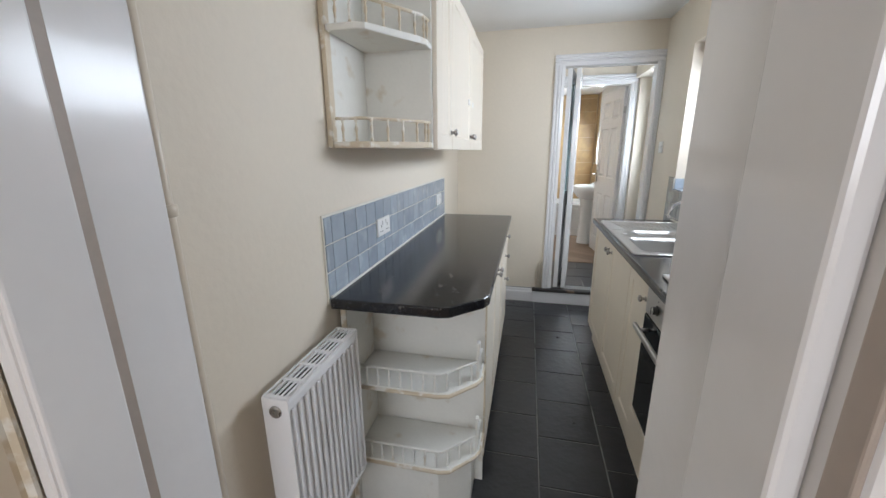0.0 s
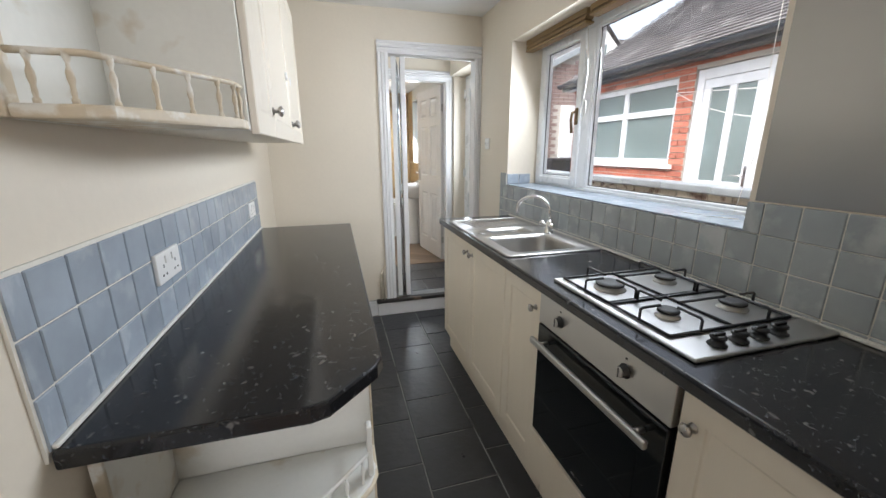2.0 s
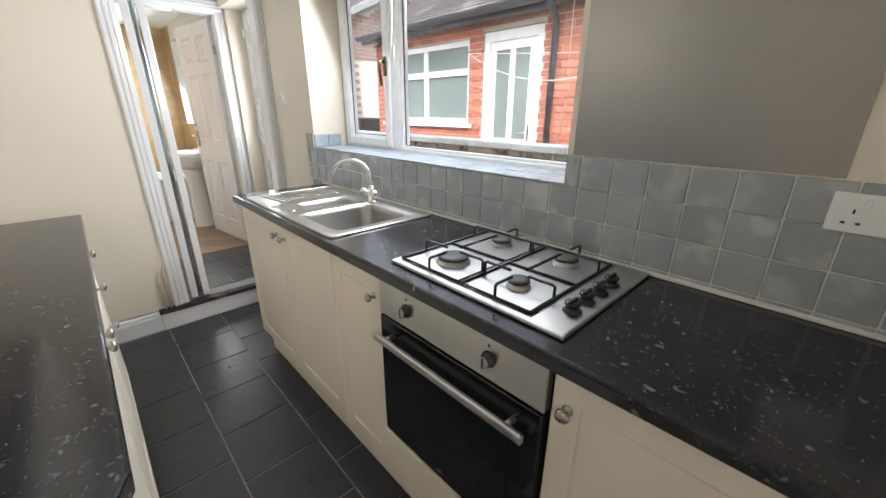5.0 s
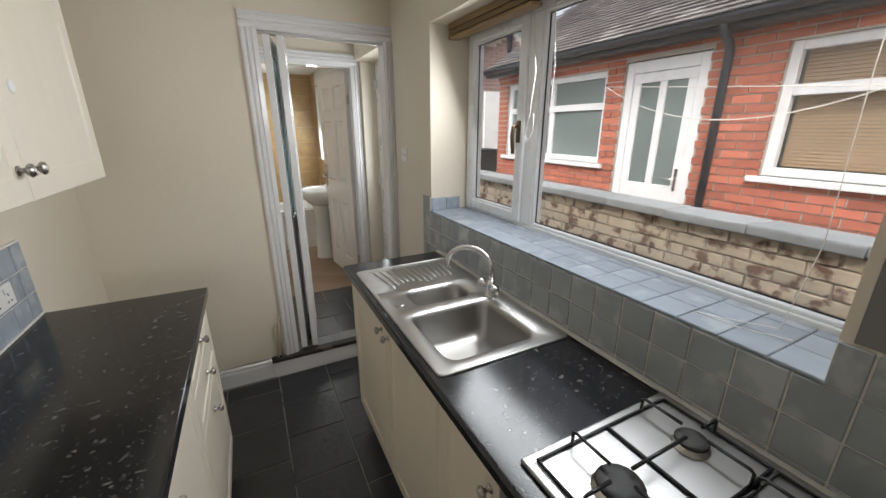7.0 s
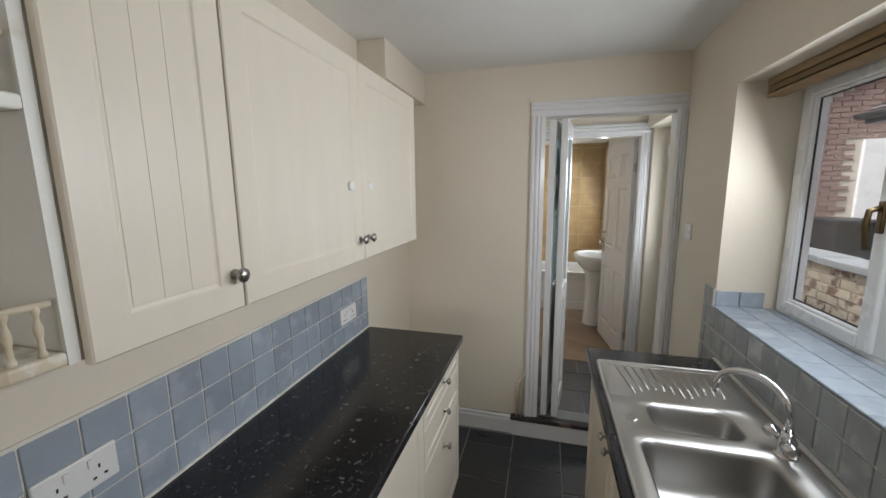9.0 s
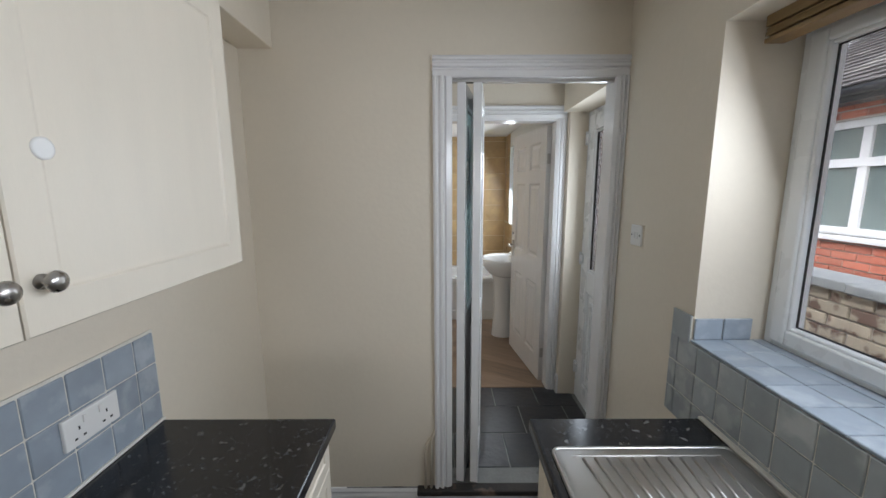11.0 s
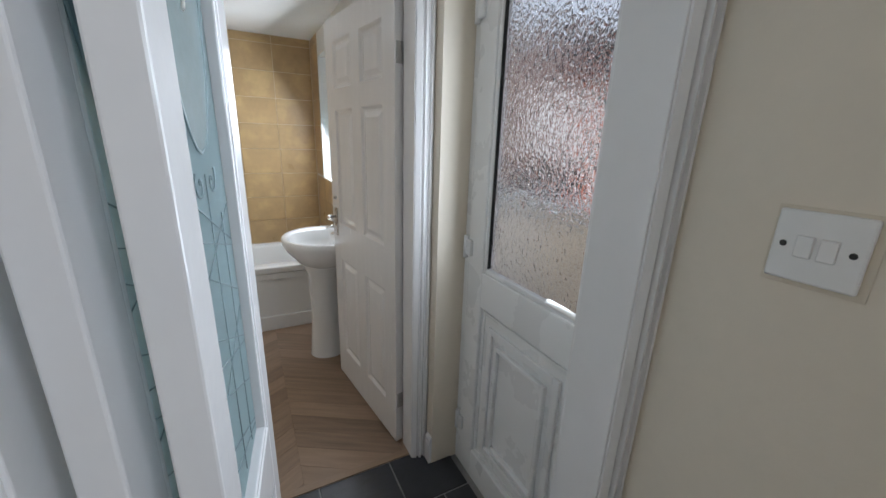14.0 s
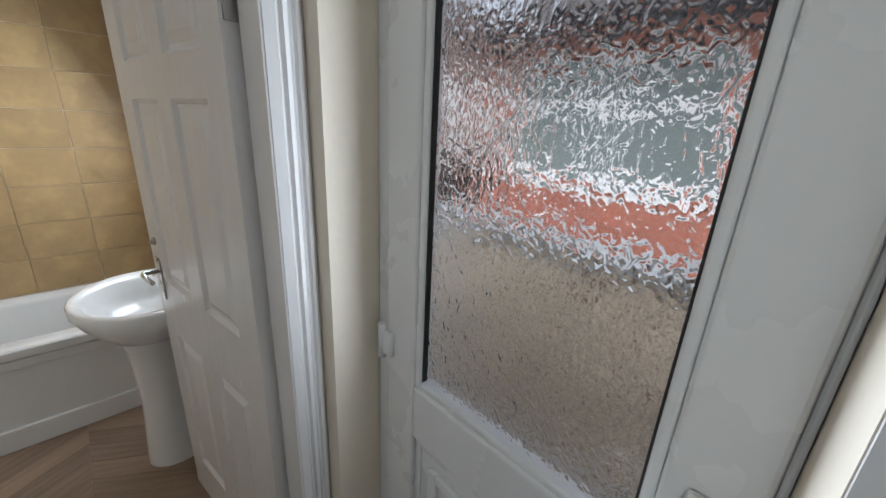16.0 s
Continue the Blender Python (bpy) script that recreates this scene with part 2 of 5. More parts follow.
def hazed(m, through_col, face_col, share):
    """Lets a pane scatter part of the light that falls on it."""
    n, l = m.node_tree.nodes, m.node_tree.links
    mix, both, tr, df = n.new("ShaderNodeMixShader"), n.new("ShaderNodeMixShader"), n.new("ShaderNodeBsdfTranslucent"), n.new("ShaderNodeBsdfDiffuse")
    tr.inputs[0].default_value, df.inputs[0].default_value = (*through_col, 1), (*face_col, 1)
    mix.inputs[0].default_value, both.inputs[0].default_value = share, 0.5
    l.new(tr.outputs[0], both.inputs[1])
    l.new(df.outputs[0], both.inputs[2])
    l.new(n["Material Output"].inputs[0].links[0].from_socket, mix.inputs[1])
    l.new(both.outputs[0], mix.inputs[2])
    l.new(mix.outputs[0], n["Material Output"].inputs[0])


hazed(FROST, (0.64, 0.74, 0.76), (0.50, 0.59, 0.61), 0.6)
hazed(RIPPLE, (0.95, 0.97, 0.99), (0.7, 0.7, 0.7), 0.04)


def lamp_mat():
    m = bpy.data.materials.new("lit_diffuser")
    m.use_nodes = True
    b = m.node_tree.nodes["Principled BSDF"]
    b.inputs["Emission Color"].default_value = (1, 0.96, 0.9, 1)
    b.inputs["Emission Strength"].default_value = 9
    return m


LIT = lamp_mat()

# ---- mesh helpers ----
ORIGIN = {}


def box(bm, x0, x1, y0, y1, z0, z1, bev=0.0, seg=2):
    v = [bm.verts.new(p) for p in ((x0, y0, z0), (x1, y0, z0), (x1, y1, z0), (x0, y1, z0), (x0, y0, z1), (x1, y0, z1), (x1, y1, z1), (x0, y1, z1))]
    fs = [bm.faces.new([v[i] for i in q]) for q in ((3, 2, 1, 0), (4, 5, 6, 7), (0, 1, 5, 4), (1, 2, 6, 5), (2, 3, 7, 6), (3, 0, 4, 7))]
    if bev:
        es = list({e for f in fs for e in f.edges})
        bmesh.ops.bevel(bm, geom=es, offset=bev, segments=seg, affect="EDGES", profile=0.5)
    return bm


def one(*args, bev=0.0, seg=2):
    return box(bmesh.new(), *args, bev=bev, seg=seg)


def turned(bm, base, axis, profile, seg=16):
    """Solid of revolution from (distance along axis, radius) pairs."""
    q = Vector(axis).to_track_quat("Z", "Y")
    rings = []
    for d, r in profile:
        rings.append([bm.verts.new(Vector(base) + q @ Vector((r * math.cos(2 * math.pi * i / seg), r * math.sin(2 * math.pi * i / seg), d))) for i in range(seg)])
    for a, b in zip(rings, rings[1:]):
        for i in range(seg):
            f = bm.faces.new((a[i], a[(i + 1) % seg], b[(i + 1) % seg], b[i]))
            f.smooth = True
    bm.faces.new(rings[0][::-1])
    bm.faces.new(rings[-1])
    return bm


def tube(bm, pts, r, seg=8):
    """A round bar along a line of points."""
    pts = [Vector(p) for p in pts]
    rings, side = [], None
    for i, p in enumerate(pts):
        d = (pts[min(i + 1, len(pts) - 1)] - pts[max(i - 1, 0)]).normalized()
        if side is None:
            side = d.orthogonal().normalized()
        side = (side - d * side.dot(d)).normalized()
        up = d.cross(side)
        rings.append([bm.verts.new(p + r * (math.cos(2 * math.pi * k / seg) * side + math.sin(2 * math.pi * k / seg) * up)) for k in range(seg)])
    for a, b in zip(rings, rings[1:]):
        for k in range(seg):
            f = bm.faces.new((a[k], a[(k + 1) % seg], b[(k + 1) % seg], b[k]))
            f.smooth = True
    bm.faces.new(rings[0][::-1])
    bm.faces.new(rings[-1])
    return bm


def prism(bm, outline, z0, z1, bev=0.0):
    """An upright prism over a plan outline, counter-clockwise."""
    lo = [bm.verts.new((x, y, z0)) for x, y in outline]
    hi = [bm.verts.new((x, y, z1)) for x, y in outline]
    fs = [bm.faces.new(lo[::-1]), bm.faces.new(hi)]
    k = len(lo)
    for i in range(k):
        fs.append(bm.faces.new((lo[i], lo[(i + 1) % k], hi[(i + 1) % k], hi[i])))
    if bev:
        es = [e for e in fs[1].edges] + [e for e in fs[0].edges]
        bmesh.ops.bevel(bm, geom=es, offset=bev, segments=3, affect="EDGES", profile=0.5)
    return bm


def sweep(bm, profile, a, b, u, v):
    """A moulding: a closed profile in directions u, v carried straight from a to b."""
    a, b, u, v = Vector(a), Vector(b), Vector(u), Vector(v)
    p = [bm.verts.new(a + u * s + v * t) for s, t in profile]
    q = [bm.verts.new(b + u * s + v * t) for s, t in profile]
    k = len(p)
    for i in range(k):
        bm.faces.new((p[i], p[(i + 1) % k], q[(i + 1) % k], q[i]))
    bm.faces.new(p[::-1])
    bm.faces.new(q)
    bmesh.ops.recalc_face_normals(bm, faces=bm.faces)
    return bm


def thing(name, loc, label, category, group="", kind="", m=None):
    """An Empty at a thing's base. With m the parts are given in the thing's own axes."""
    ob = new(name)
    ob.empty_display_size = 0.1
    if m is not None:
        ob.matrix_basis = m
        ORIGIN[ob.name] = Vector((0, 0, 0))
    else:
        ob.location = loc
        ORIGIN[ob.name] = Vector(loc)
    return tagged(ob, label, category, group, kind)


def root(ob):
    while ob.parent:
        ob = ob.parent
    return ob


def part(name, bm, material, parent, label=""):
    """Links a bmesh as one mesh object under a thing or a part."""
    o = ORIGIN.get(root(parent).name, Vector((0, 0, 0)))
    for vert in bm.verts:
        vert.co -= o
    me = bpy.data.meshes.new(name)
    bm.to_mesh(me)
    bm.free()
    me.materials.append(material)
    ob = new(name, me)
    ob.parent = parent
    return tagged(ob, label)


def solid(name, bm, material, label, category, kind="", group=""):
    """A thing or a piece of the setting that is one mesh in world axes."""
    me = bpy.data.meshes.new(name)
    bm.to_mesh(me)
    bm.free()
    me.materials.append(material)
    return tagged(new(name, me), label, category, group, kind)


def piece(name, me, parent, place, rz=0.0, rx=0.0, ry=0.0):
    ob = new(name, me)
    ob.parent = parent
    ob.matrix_basis = pose(*place, rx, ry, rz)
    return ob


def mesh_of(name, bm, material):
    me = bpy.data.meshes.new(name)
    bm.to_mesh(me)
    bm.free()
    me.materials.append(material)
    return me


def shift(bm, dx, dy, dz):
    for vert in bm.verts:
        vert.co += Vector((dx, dy, dz))
    return bm


# ---- plan ----
XL, XR, YE, YS = -0.592, 1.152, 5.49, 2.26   # kitchen walls
ZC, ZL = 2.53, 0.15                          # kitchen ceiling, raised floor beyond the step
WT = 0.995                                   # worktop height
YB = 6.475                                   # wall between lobby and bathroom
SOUTH0 = 1.96                                # near face of the wall that the walk starts in


def wall(name, boxes, material=CREAM, label="cream painted plaster wall"):
    bm = bmesh.new()
    for b in boxes:
        box(bm, *b)
    return solid(name, bm, material, label, "wall", "structure")


wall("wall_west", [(XL - 0.2, XL, SOUTH0, YE + 0.1, 0, ZC)])
w_east = wall("wall_east", [
    (XR, XR + 0.32, SOUTH0, 3.12, 0, ZC), (XR, XR + 0.32, 4.90, YE + 0.1, 0, ZC),
    (XR, XR + 0.32, 3.12, 4.90, 0, 1.205), (XR, XR + 0.32, 3.12, 4.90, 2.205, ZC)])
wall("wall_north", [(XL, 0.335, YE, YE + 0.1, 0, ZC), (1.118, XR, YE, YE + 0.1, 0, ZC), (0.335, 1.118, YE, YE + 0.1, 2.235, ZC), (0.335, 1.118, YE + 0.02, YE + 0.1, 0, ZL - 0.03)])
wall("wall_south", [(0.285, XR, 2.0, YS, 0, ZC), (XL, -0.555, 2.075, 2.30, 0, ZC), (-0.555, 0.285, 2.0, YS, 2.10, ZC)])
solid("ceiling", one(XL - 0.2, XR + 0.25, SOUTH0, YE + 0.1, ZC, ZC + 0.1), CEIL, "white painted plaster ceiling", "ceiling", "structure")
floor = solid("floor", one(XL, XR, 1.9, YE + 0.02, -0.1, -0.004), GROUT_D, "black slate tile floor with grey joints", "floor", "structure")
solid("ceiling_boxing", one(XL, -0.435, 4.83, YE, 2.335, ZC - 0.001, bev=0.004), CREAM, "cream boxed-in beam end under the ceiling", "boxing", "structure")

# front room behind the start
wall("wall_front_room", [(-1.7, -1.6, -1.6, 2.06, 0, ZC), (2.0, 2.1, -1.6, 1.96, 0, ZC), (-1.7, -1.0, -1.6, -1.5, 0, ZC), (0.6, 2.1, -1.6, -1.5, 0, ZC),
     (-1.0, 0.6, -1.6, -1.5, 0, 0.9), (-1.0, 0.6, -1.6, -1.5, 2.3, ZC), (-1.7, -0.60, 2.06, 2.10, 0, ZC), (0.33, 2.1, 1.96, 1.999, 0, ZC), (-0.60, 0.33, 1.96, 1.999, 2.14, ZC), (-1.7, -0.60, 1.96, 2.06, 2.3, ZC)])
solid("ceiling_front_room", one(-1.7, 2.1, -1.6, 1.955, ZC, ZC + 0.1), CEIL, "white painted ceiling of the front room", "ceiling", "structure")
solid("floor_front_room", one(-1.7, 2.1, -1.6, 1.899, -0.1, 0.0), WOODBOARD, "brown floor of the front room", "floor", "structure")

# lobby and bathroom shell
wall("wall_lobby_west", [(-0.2, -0.1, YE + 0.1, YB, 0, ZC)])
wall("wall_lobby_east", [(XR, XR + 0.32, YE + 0.1, 5.64, 0, ZC), (XR, XR + 0.32, 5.64, 6.40, 2.235, ZC), (1.20, XR + 0.32, 6.40, YB + 0.1, 0, ZC), (XR, XR + 0.32, 5.64, 6.40, 0, ZL - 0.012)])
wall("wall_lobby_north", [(-0.2, 0.31, YB, YB + 0.1, 0, ZC), (1.152, 1.199, YB, YB + 0.1, 0, ZC), (0.31, 1.152, YB, YB + 0.1, 2.22, ZC)])
solid("ceiling_lobby", one(-0.2, XR + 0.2, YE + 0.1, YB + 0.1, 2.455, 2.55), CEIL, "white painted lobby ceiling", "ceiling", "structure")
lobby_floor = solid("floor_lobby", one(-0.2, XR + 0.2, YE - 0.005, YB + 0.02, 0, ZL - 0.004), GROUT_D, "black slate lobby floor one step up", "floor", "structure")
BX, BY = 1.16, 8.80
wall("wall_bathroom_west", [(-0.75, -0.65, YB + 0.1, BY, 0, 2.5), (-0.75, -0.2, YB, YB + 0.1, 0, 2.5)])
bath_e = wall("wall_bathroom_east", [(BX, BX + 0.25, YB + 0.1, 7.86, 0, 2.5), (BX, BX + 0.25, 8.50, BY, 0, 2.5), (BX, BX + 0.25, 7.86, 8.50, 0, 1.28), (BX, BX + 0.25, 7.86, 8.50, 2.22, 2.5)], RENDERW, "white bathroom wall with ochre tiles")
bath_n = wall("wall_bathroom_north", [(-0.75, BX + 0.2, BY, BY + 0.1, 0, 2.5)], GROUTO, "bathroom wall of ochre stone-look tiles")
solid("ceiling_bathroom", one(-0.75, BX + 0.2, YB + 0.1, BY + 0.1, 2.39, 2.49), CEIL, "white painted bathroom ceiling", "ceiling", "structure")
bath_floor = solid("floor_bathroom", one(-0.75, BX, YB + 0.02, BY, 0, ZL - 0.004), WOODBOARD, "brown oak chevron plank floor", "floor", "structure")

# ---- trim ----
ARCH = ((0, 0), (0, 0.019), (0.010, 0.025), (0.018, 0.024), (0.021, 0.013), (0.026, 0.013), (0.036, 0.022), (0.046, 0.022), (0.050, 0.009), (0.055, 0.009), (0.062, 0.016), (0.074, 0.012), (0.085, 0.008), (0.085, 0))


def architrave(name, x0, x1, top, y, zb, label, wr=0.085):
    """Moulded frame round an opening x0..x1; the profile runs outer edge to inner edge."""
    w = 0.085
    g = thing(name, ((x0 + x1) / 2, y, zb), label, "architrave", kind="structure")
    part("jamb_moulding", sweep(bmesh.new(), ARCH, (x0 - w, y, zb), (x0 - w, y, top), (1, 0, 0), (0, -1, 0)), GLOSS, g)
    cut = [((s_ - 0.085) * wr / 0.085, t_) for s_, t_ in ARCH]
    part("jamb_moulding", sweep(bmesh.new(), cut, (x1, y, zb), (x1, y, top), (-1, 0, 0), (0, -1, 0)), GLOSS, g)
    part("head_moulding", sweep(bmesh.new(), ARCH, (x0 - w, y, top + w), (x1 + wr, y, top + w), (0, 0, -1), (0, -1, 0)), GLOSS, g)
    return g


architrave("architrave_kitchen", 0.358, 1.102, 2.216, YE, ZL, "white gloss moulded architrave round the kitchen doorway", 0.049)
architrave("architrave_bathroom", 0.331, 1.129, 2.207, YB, ZL, "white gloss moulded architrave round the bathroom doorway", 0.069)
bm = bmesh.new()
box(bm, 0.3355, 0.362, YE - 0.004, YE + 0.104, ZL, 2.235, bev=0.002)
box(bm, 1.098, 1.1175, YE - 0.004, YE + 0.104, ZL, 2.235, bev=0.002)
box(bm, 0.362, 1.098, YE - 0.004, YE + 0.104, 2.212, 2.2345, bev=0.002)
solid("trim_kitchen_lining", bm, GLOSS, "white gloss door lining", "lining", "structure")
bm = bmesh.new()
box(bm, 0.311, 0.335, YB - 0.004, YB + 0.104, ZL, 2.215, bev=0.002)
box(bm, 1.125, 1.1515, YB - 0.004, YB + 0.104, ZL, 2.215, bev=0.002)
box(bm, 0.335, 1.125, YB - 0.004, YB + 0.104, 2.190, 2.2195, bev=0.002)
solid("trim_bathroom_lining", bm, GLOSS, "white gloss door lining", "lining", "structure")
bm = bmesh.new()
box(bm, -0.575, -0.545, 2.06, 2.312, 0, 2.12, bev=0.006)
box(bm, -0.545, -0.53, 2.062, 2.164, 0, 2.08, bev=0.004)
box(bm, 0.255, 0.285, 1.95, 2.240, 0, 2.12, bev=0.006)
box(bm, 0.237, 0.255, 1.985, 2.083, 0, 2.08, bev=0.004)
box(bm, -0.535, 0.255, 1.95, 2.275, 2.08, 2.12, bev=0.004)
lining = solid("trim_south_lining", bm, GLOSS, "white gloss door lining with door stop", "lining", "structure")
# Thin strips instead of cut grooves; the recess shade is in their colour.
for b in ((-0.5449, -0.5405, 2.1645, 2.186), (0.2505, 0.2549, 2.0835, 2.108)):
    part("stop_edge", one(*b, 0, 2.078, bev=0.0015), GROOVE_SHADE, lining, "brown strip painting the groove's shade along the door stop")
part("stop_edge", one(0.2505, 0.2549, 1.953, 1.972, 0, 2.078, bev=0.0015), GROOVE_SHADE, lining)
dado = thing("dado_rail", (-1.0, 2.05, 1.2), "white dado rail over brown panelling", "dado rail", kind="structure")
part("rail", one(-1.6, -0.612, 2.015, 2.059, 1.252, 1.29, bev=0.008), GLOSS, dado)
part("panelling", one(-1.6, -0.612, 2.045, 2.0595, 0, 1.251), WOODBOARD, dado, "brown stained panelling")
# This architrave is beige only to paint the shade it stands in.
solid("trim_dado_architrave", sweep(bmesh.new(), [(a * 0.4, b * 0.6) for a, b in ARCH], (-0.61, 2.06, 0), (-0.61, 2.06, 2.16), (1, 0, 0), (0, -1, 0)), UNITE, "narrow architrave in the front room, its shade put into the colour", "architrave", "structure")
bm = sweep(bmesh.new(), ARCH, (0.355, 1.96, 0), (0.355, 1.96, 2.16), (-1, 0, 0), (0, -1, 0))
solid("trim_south_architrave", bm, GLOSS, "white gloss architrave on the front room side", "architrave", "structure")
bm = bmesh.new()
sk = ((0, 0), (0.014, 0), (0.014, 0.10), (0.010, 0.115), (0.012, 0.125), (0.006, 0.14), (0, 0.145))
sweep(bm, sk, (XL, YE, 0), (0.19, YE, 0), (0, -1, 0), (0, 0, 1))
solid("baseboard", bm, GLOSS, "white gloss skirting board", "skirting", "structure")
bm = sweep(bmesh.new(), sk, (1.20, 6.402, ZL), (1.20, YB - 0.026, ZL), (-1, 0, 0), (0, 0, 1))
solid("baseboard_lobby", bm, GLOSS, "white gloss skirting in the lobby", "skirting", "structure")
st = thing("step", (0.6, YE - 0.02, 0), "white-painted doorway step with a worn black edge", "step", kind="structure")
part("riser", one(0.185, 1.15, YE - 0.03, YE + 0.019, 0, ZL - 0.03, bev=0.004), GLOSS, st)
part("nosing", one(0.178, 1.15, YE - 0.042, YE + 0.019, ZL - 0.03, ZL + 0.002, bev=0.006), TREAD, st, "worn black step nosing")

# ---- neighbouring yard and houses ----
tagged(solid("ground", one(-60, 60, -60, 90, -0.3, -0.105), CONC, "grey concrete yard ground", "ground"), kind="structure")
yard = solid("pavement", one(1.5, 4.2, -2, 12, -0.104, 0.02), CONC, "grey concrete yard paving", "paving", "structure")
yw = thing("yard_wall", (2.62, 5, 0.02), "flaking limewashed brick yard wall with stone coping", "wall")
part("core", one(2.518, 2.72, 1.0, 9.2, 0.02, 1.15), MORTAR, yw)
bm = one(0, 0.02, 0, 0.215, 0, 0.065, bev=0.004, seg=1)
YBR = mesh_of("brick", bm, WASHED)
for r in range(15):
    for c in range(20):
        y = 2.6 + c * 0.226 + (0.113 if r % 2 else 0)
        piece("brick", YBR, yw, (2.50 - 2.62 + random.uniform(0, 0.005), y - 5, 0.06 + r * 0.0735 - 0.02), random.uniform(-0.7, 0.7))
cop = mesh_of("coping_stone", prism(bmesh.new(), ((-0.15, 0), (0.15, 0), (0.15, 0.44), (-0.15, 0.44)), 0, 0.06, bev=0.012), COPING)
for i in range(18):
    piece("coping_stone", cop, yw, (0.0, 1.2 + i * 0.446 - 5, 1.13 + random.uniform(-0.003, 0.003)), random.uniform(-0.8, 0.8), random.uniform(-0.4, 0.4), 2)

HX = 4.0
nh = thing("neighbour_house", (HX + 2, 5, 0), "red brick terraced house with a dark tiled roof", "house")
OPEN = ((5.10, 5.98, 0, 2.36), (6.20, 8.08, 1.28, 2.32), (2.3, 4.54, 1.31, 2.32))
bm = bmesh.new()
ys = [0.0, 2.3, 4.54, 5.10, 5.98, 6.20, 8.08, 8.3]
for a, b in zip(ys, ys[1:]):
    hole = [o for o in OPEN if o[0] <= a and b <= o[1]]
    if hole:
        if hole[0][2] > 0:
            box(bm, HX + 0.012, HX + 0.2, a, b, 0, hole[0][2])
        box(bm, HX + 0.012, HX + 0.2, a, b, hole[0][3], 2.62)
    else:
        box(bm, HX + 0.012, HX + 0.2, a, b, 0, 2.62)
box(bm, HX + 0.2, HX + 4.2, 8.1, 8.3, 0, 2.62)
box(bm, HX + 4.2, HX + 4.4, 0, 8.3, 0, 2.62)
hw = tagged(part("wall", bm, MORTAR, nh), kind="structure")
hb = mesh_of("brick", one(0, 0.02, 0, 0.2120, 0, 0.0615), BRICKR)
rest = bmesh.new()
count = 0
for r in range(34):
    z = 0.1 + r * 0.0745
    for c in range(26):
        y = 2.62 + c * 0.2245 + (0.112 if r % 2 else 0)
        spans = [(y, min(y + 0.213, 8.3))]
        for o in OPEN:
            if z + 0.05 > o[2] and z + 0.01 < o[3]:
                spans = [t for a, b in spans for t in ((a, min(b, o[0])), (max(a, o[1]), b)) if t[1] - t[0] > 0.02]
        for a, b in spans:
            if b - a > 0.21 and z > 0.95 and count < 300:
                count += 1
                piece("brick", hb, hw, (HX - (HX + 2) + random.uniform(0, 0.003), a - 5, z))
            else:
                box(rest, HX, HX + 0.02, a, b - 0.001, z, z + 0.0615)
tagged(part("brickwork", rest, BRICKR, hw), kind="stuff")


def upvc_window(parent, y0, y1, z0, z1, x, bars, trans=None, blind=False, name="window"):
    """A white house window facing -x."""
    bm = bmesh.new()
    box(bm, x, x + 0.07, y0, y0 + 0.07, z0, z1, bev=0.006)
    box(bm, x, x + 0.07, y1 - 0.07, y1, z0, z1, bev=0.006)
    box(bm, x, x + 0.07, y0 + 0.07, y1 - 0.07, z0, z0 + 0.07, bev=0.006)
    box(bm, x, x + 0.07, y0 + 0.07, y1 - 0.07, z1 - 0.07, z1, bev=0.006)
    for b in bars:
        box(bm, x + 0.003, x + 0.067, b - 0.04, b + 0.04, z0 + 0.07, z1 - 0.07, bev=0.005)
    if trans:
        box(bm, x + 0.001, x + 0.069, y0 + 0.07, y1 - 0.07, trans - 0.04, trans + 0.04, bev=0.005)
    w = part(name, bm, UPVC, parent, "white frame window")
    part("pane", one(x + 0.03, x + 0.036, y0 + 0.05, y1 - 0.05, z0 + 0.05, z1 - 0.05), SHADE_PANE if not blind else GLASS, w)
    part("sill", one(x - 0.09, x + 0.05, y0 - 0.07, y1 + 0.07, z0 - 0.05, z0, bev=0.006), UPVC, w)
    if blind:
        bl = bmesh.new()
        z = z0 + 0.08
        while z < z1 - 0.06:
            box(bl, x + 0.10, x + 0.13, y0 + 0.08, y1 - 0.08, z, z + 0.022)
            z += 0.027
        part("slat_blind", bl, BLINDTAN, w, "lowered tan venetian blind")
        # Added sheet behind the slats, its colour standing in for the unlit room.
        part("dark_room", one(x + 0.15, x + 0.155, y0 + 0.02, y1 - 0.02, z0, z1), SHADE_PANE, w)
    return w


upvc_window(nh, 6.20, 8.08, 1.28, 2.32, HX + 0.05, (7.12,), 1.94)
upvc_window(nh, 2.3, 4.54, 1.31, 2.32, HX + 0.05, (3.4,), 1.97, blind=True)
bm = bmesh.new()
box(bm, HX + 0.03, HX + 0.10, 5.11, 5.20, 0.03, 2.35, bev=0.006)
box(bm, HX + 0.03, HX + 0.10, 5.88, 5.97, 0.03, 2.35, bev=0.006)
box(bm, HX + 0.03, HX + 0.10, 5.20, 5.88, 2.24, 2.35, bev=0.006)
hd = part("door", bm, UPVC, nh, "white half-glazed back door")
bm = bmesh.new()
box(bm, HX + 0.04, HX + 0.09, 5.205, 5.875, 0.04, 1.12, bev=0.005)
box(bm, HX + 0.04, HX + 0.09, 5.205, 5.875, 2.14, 2.235, bev=0.005)
for a, b in ((5.205, 5.29), (5.50, 5.575), (5.79, 5.875)):
    box(bm, HX + 0.04, HX + 0.09, a, b, 1.12, 2.14, bev=0.005)
part("door_leaf", bm, UPVC, hd)
part("pane", one(HX + 0.06, HX + 0.066, 5.28, 5.80, 1.11, 2.15), SHADE_PANE, hd)
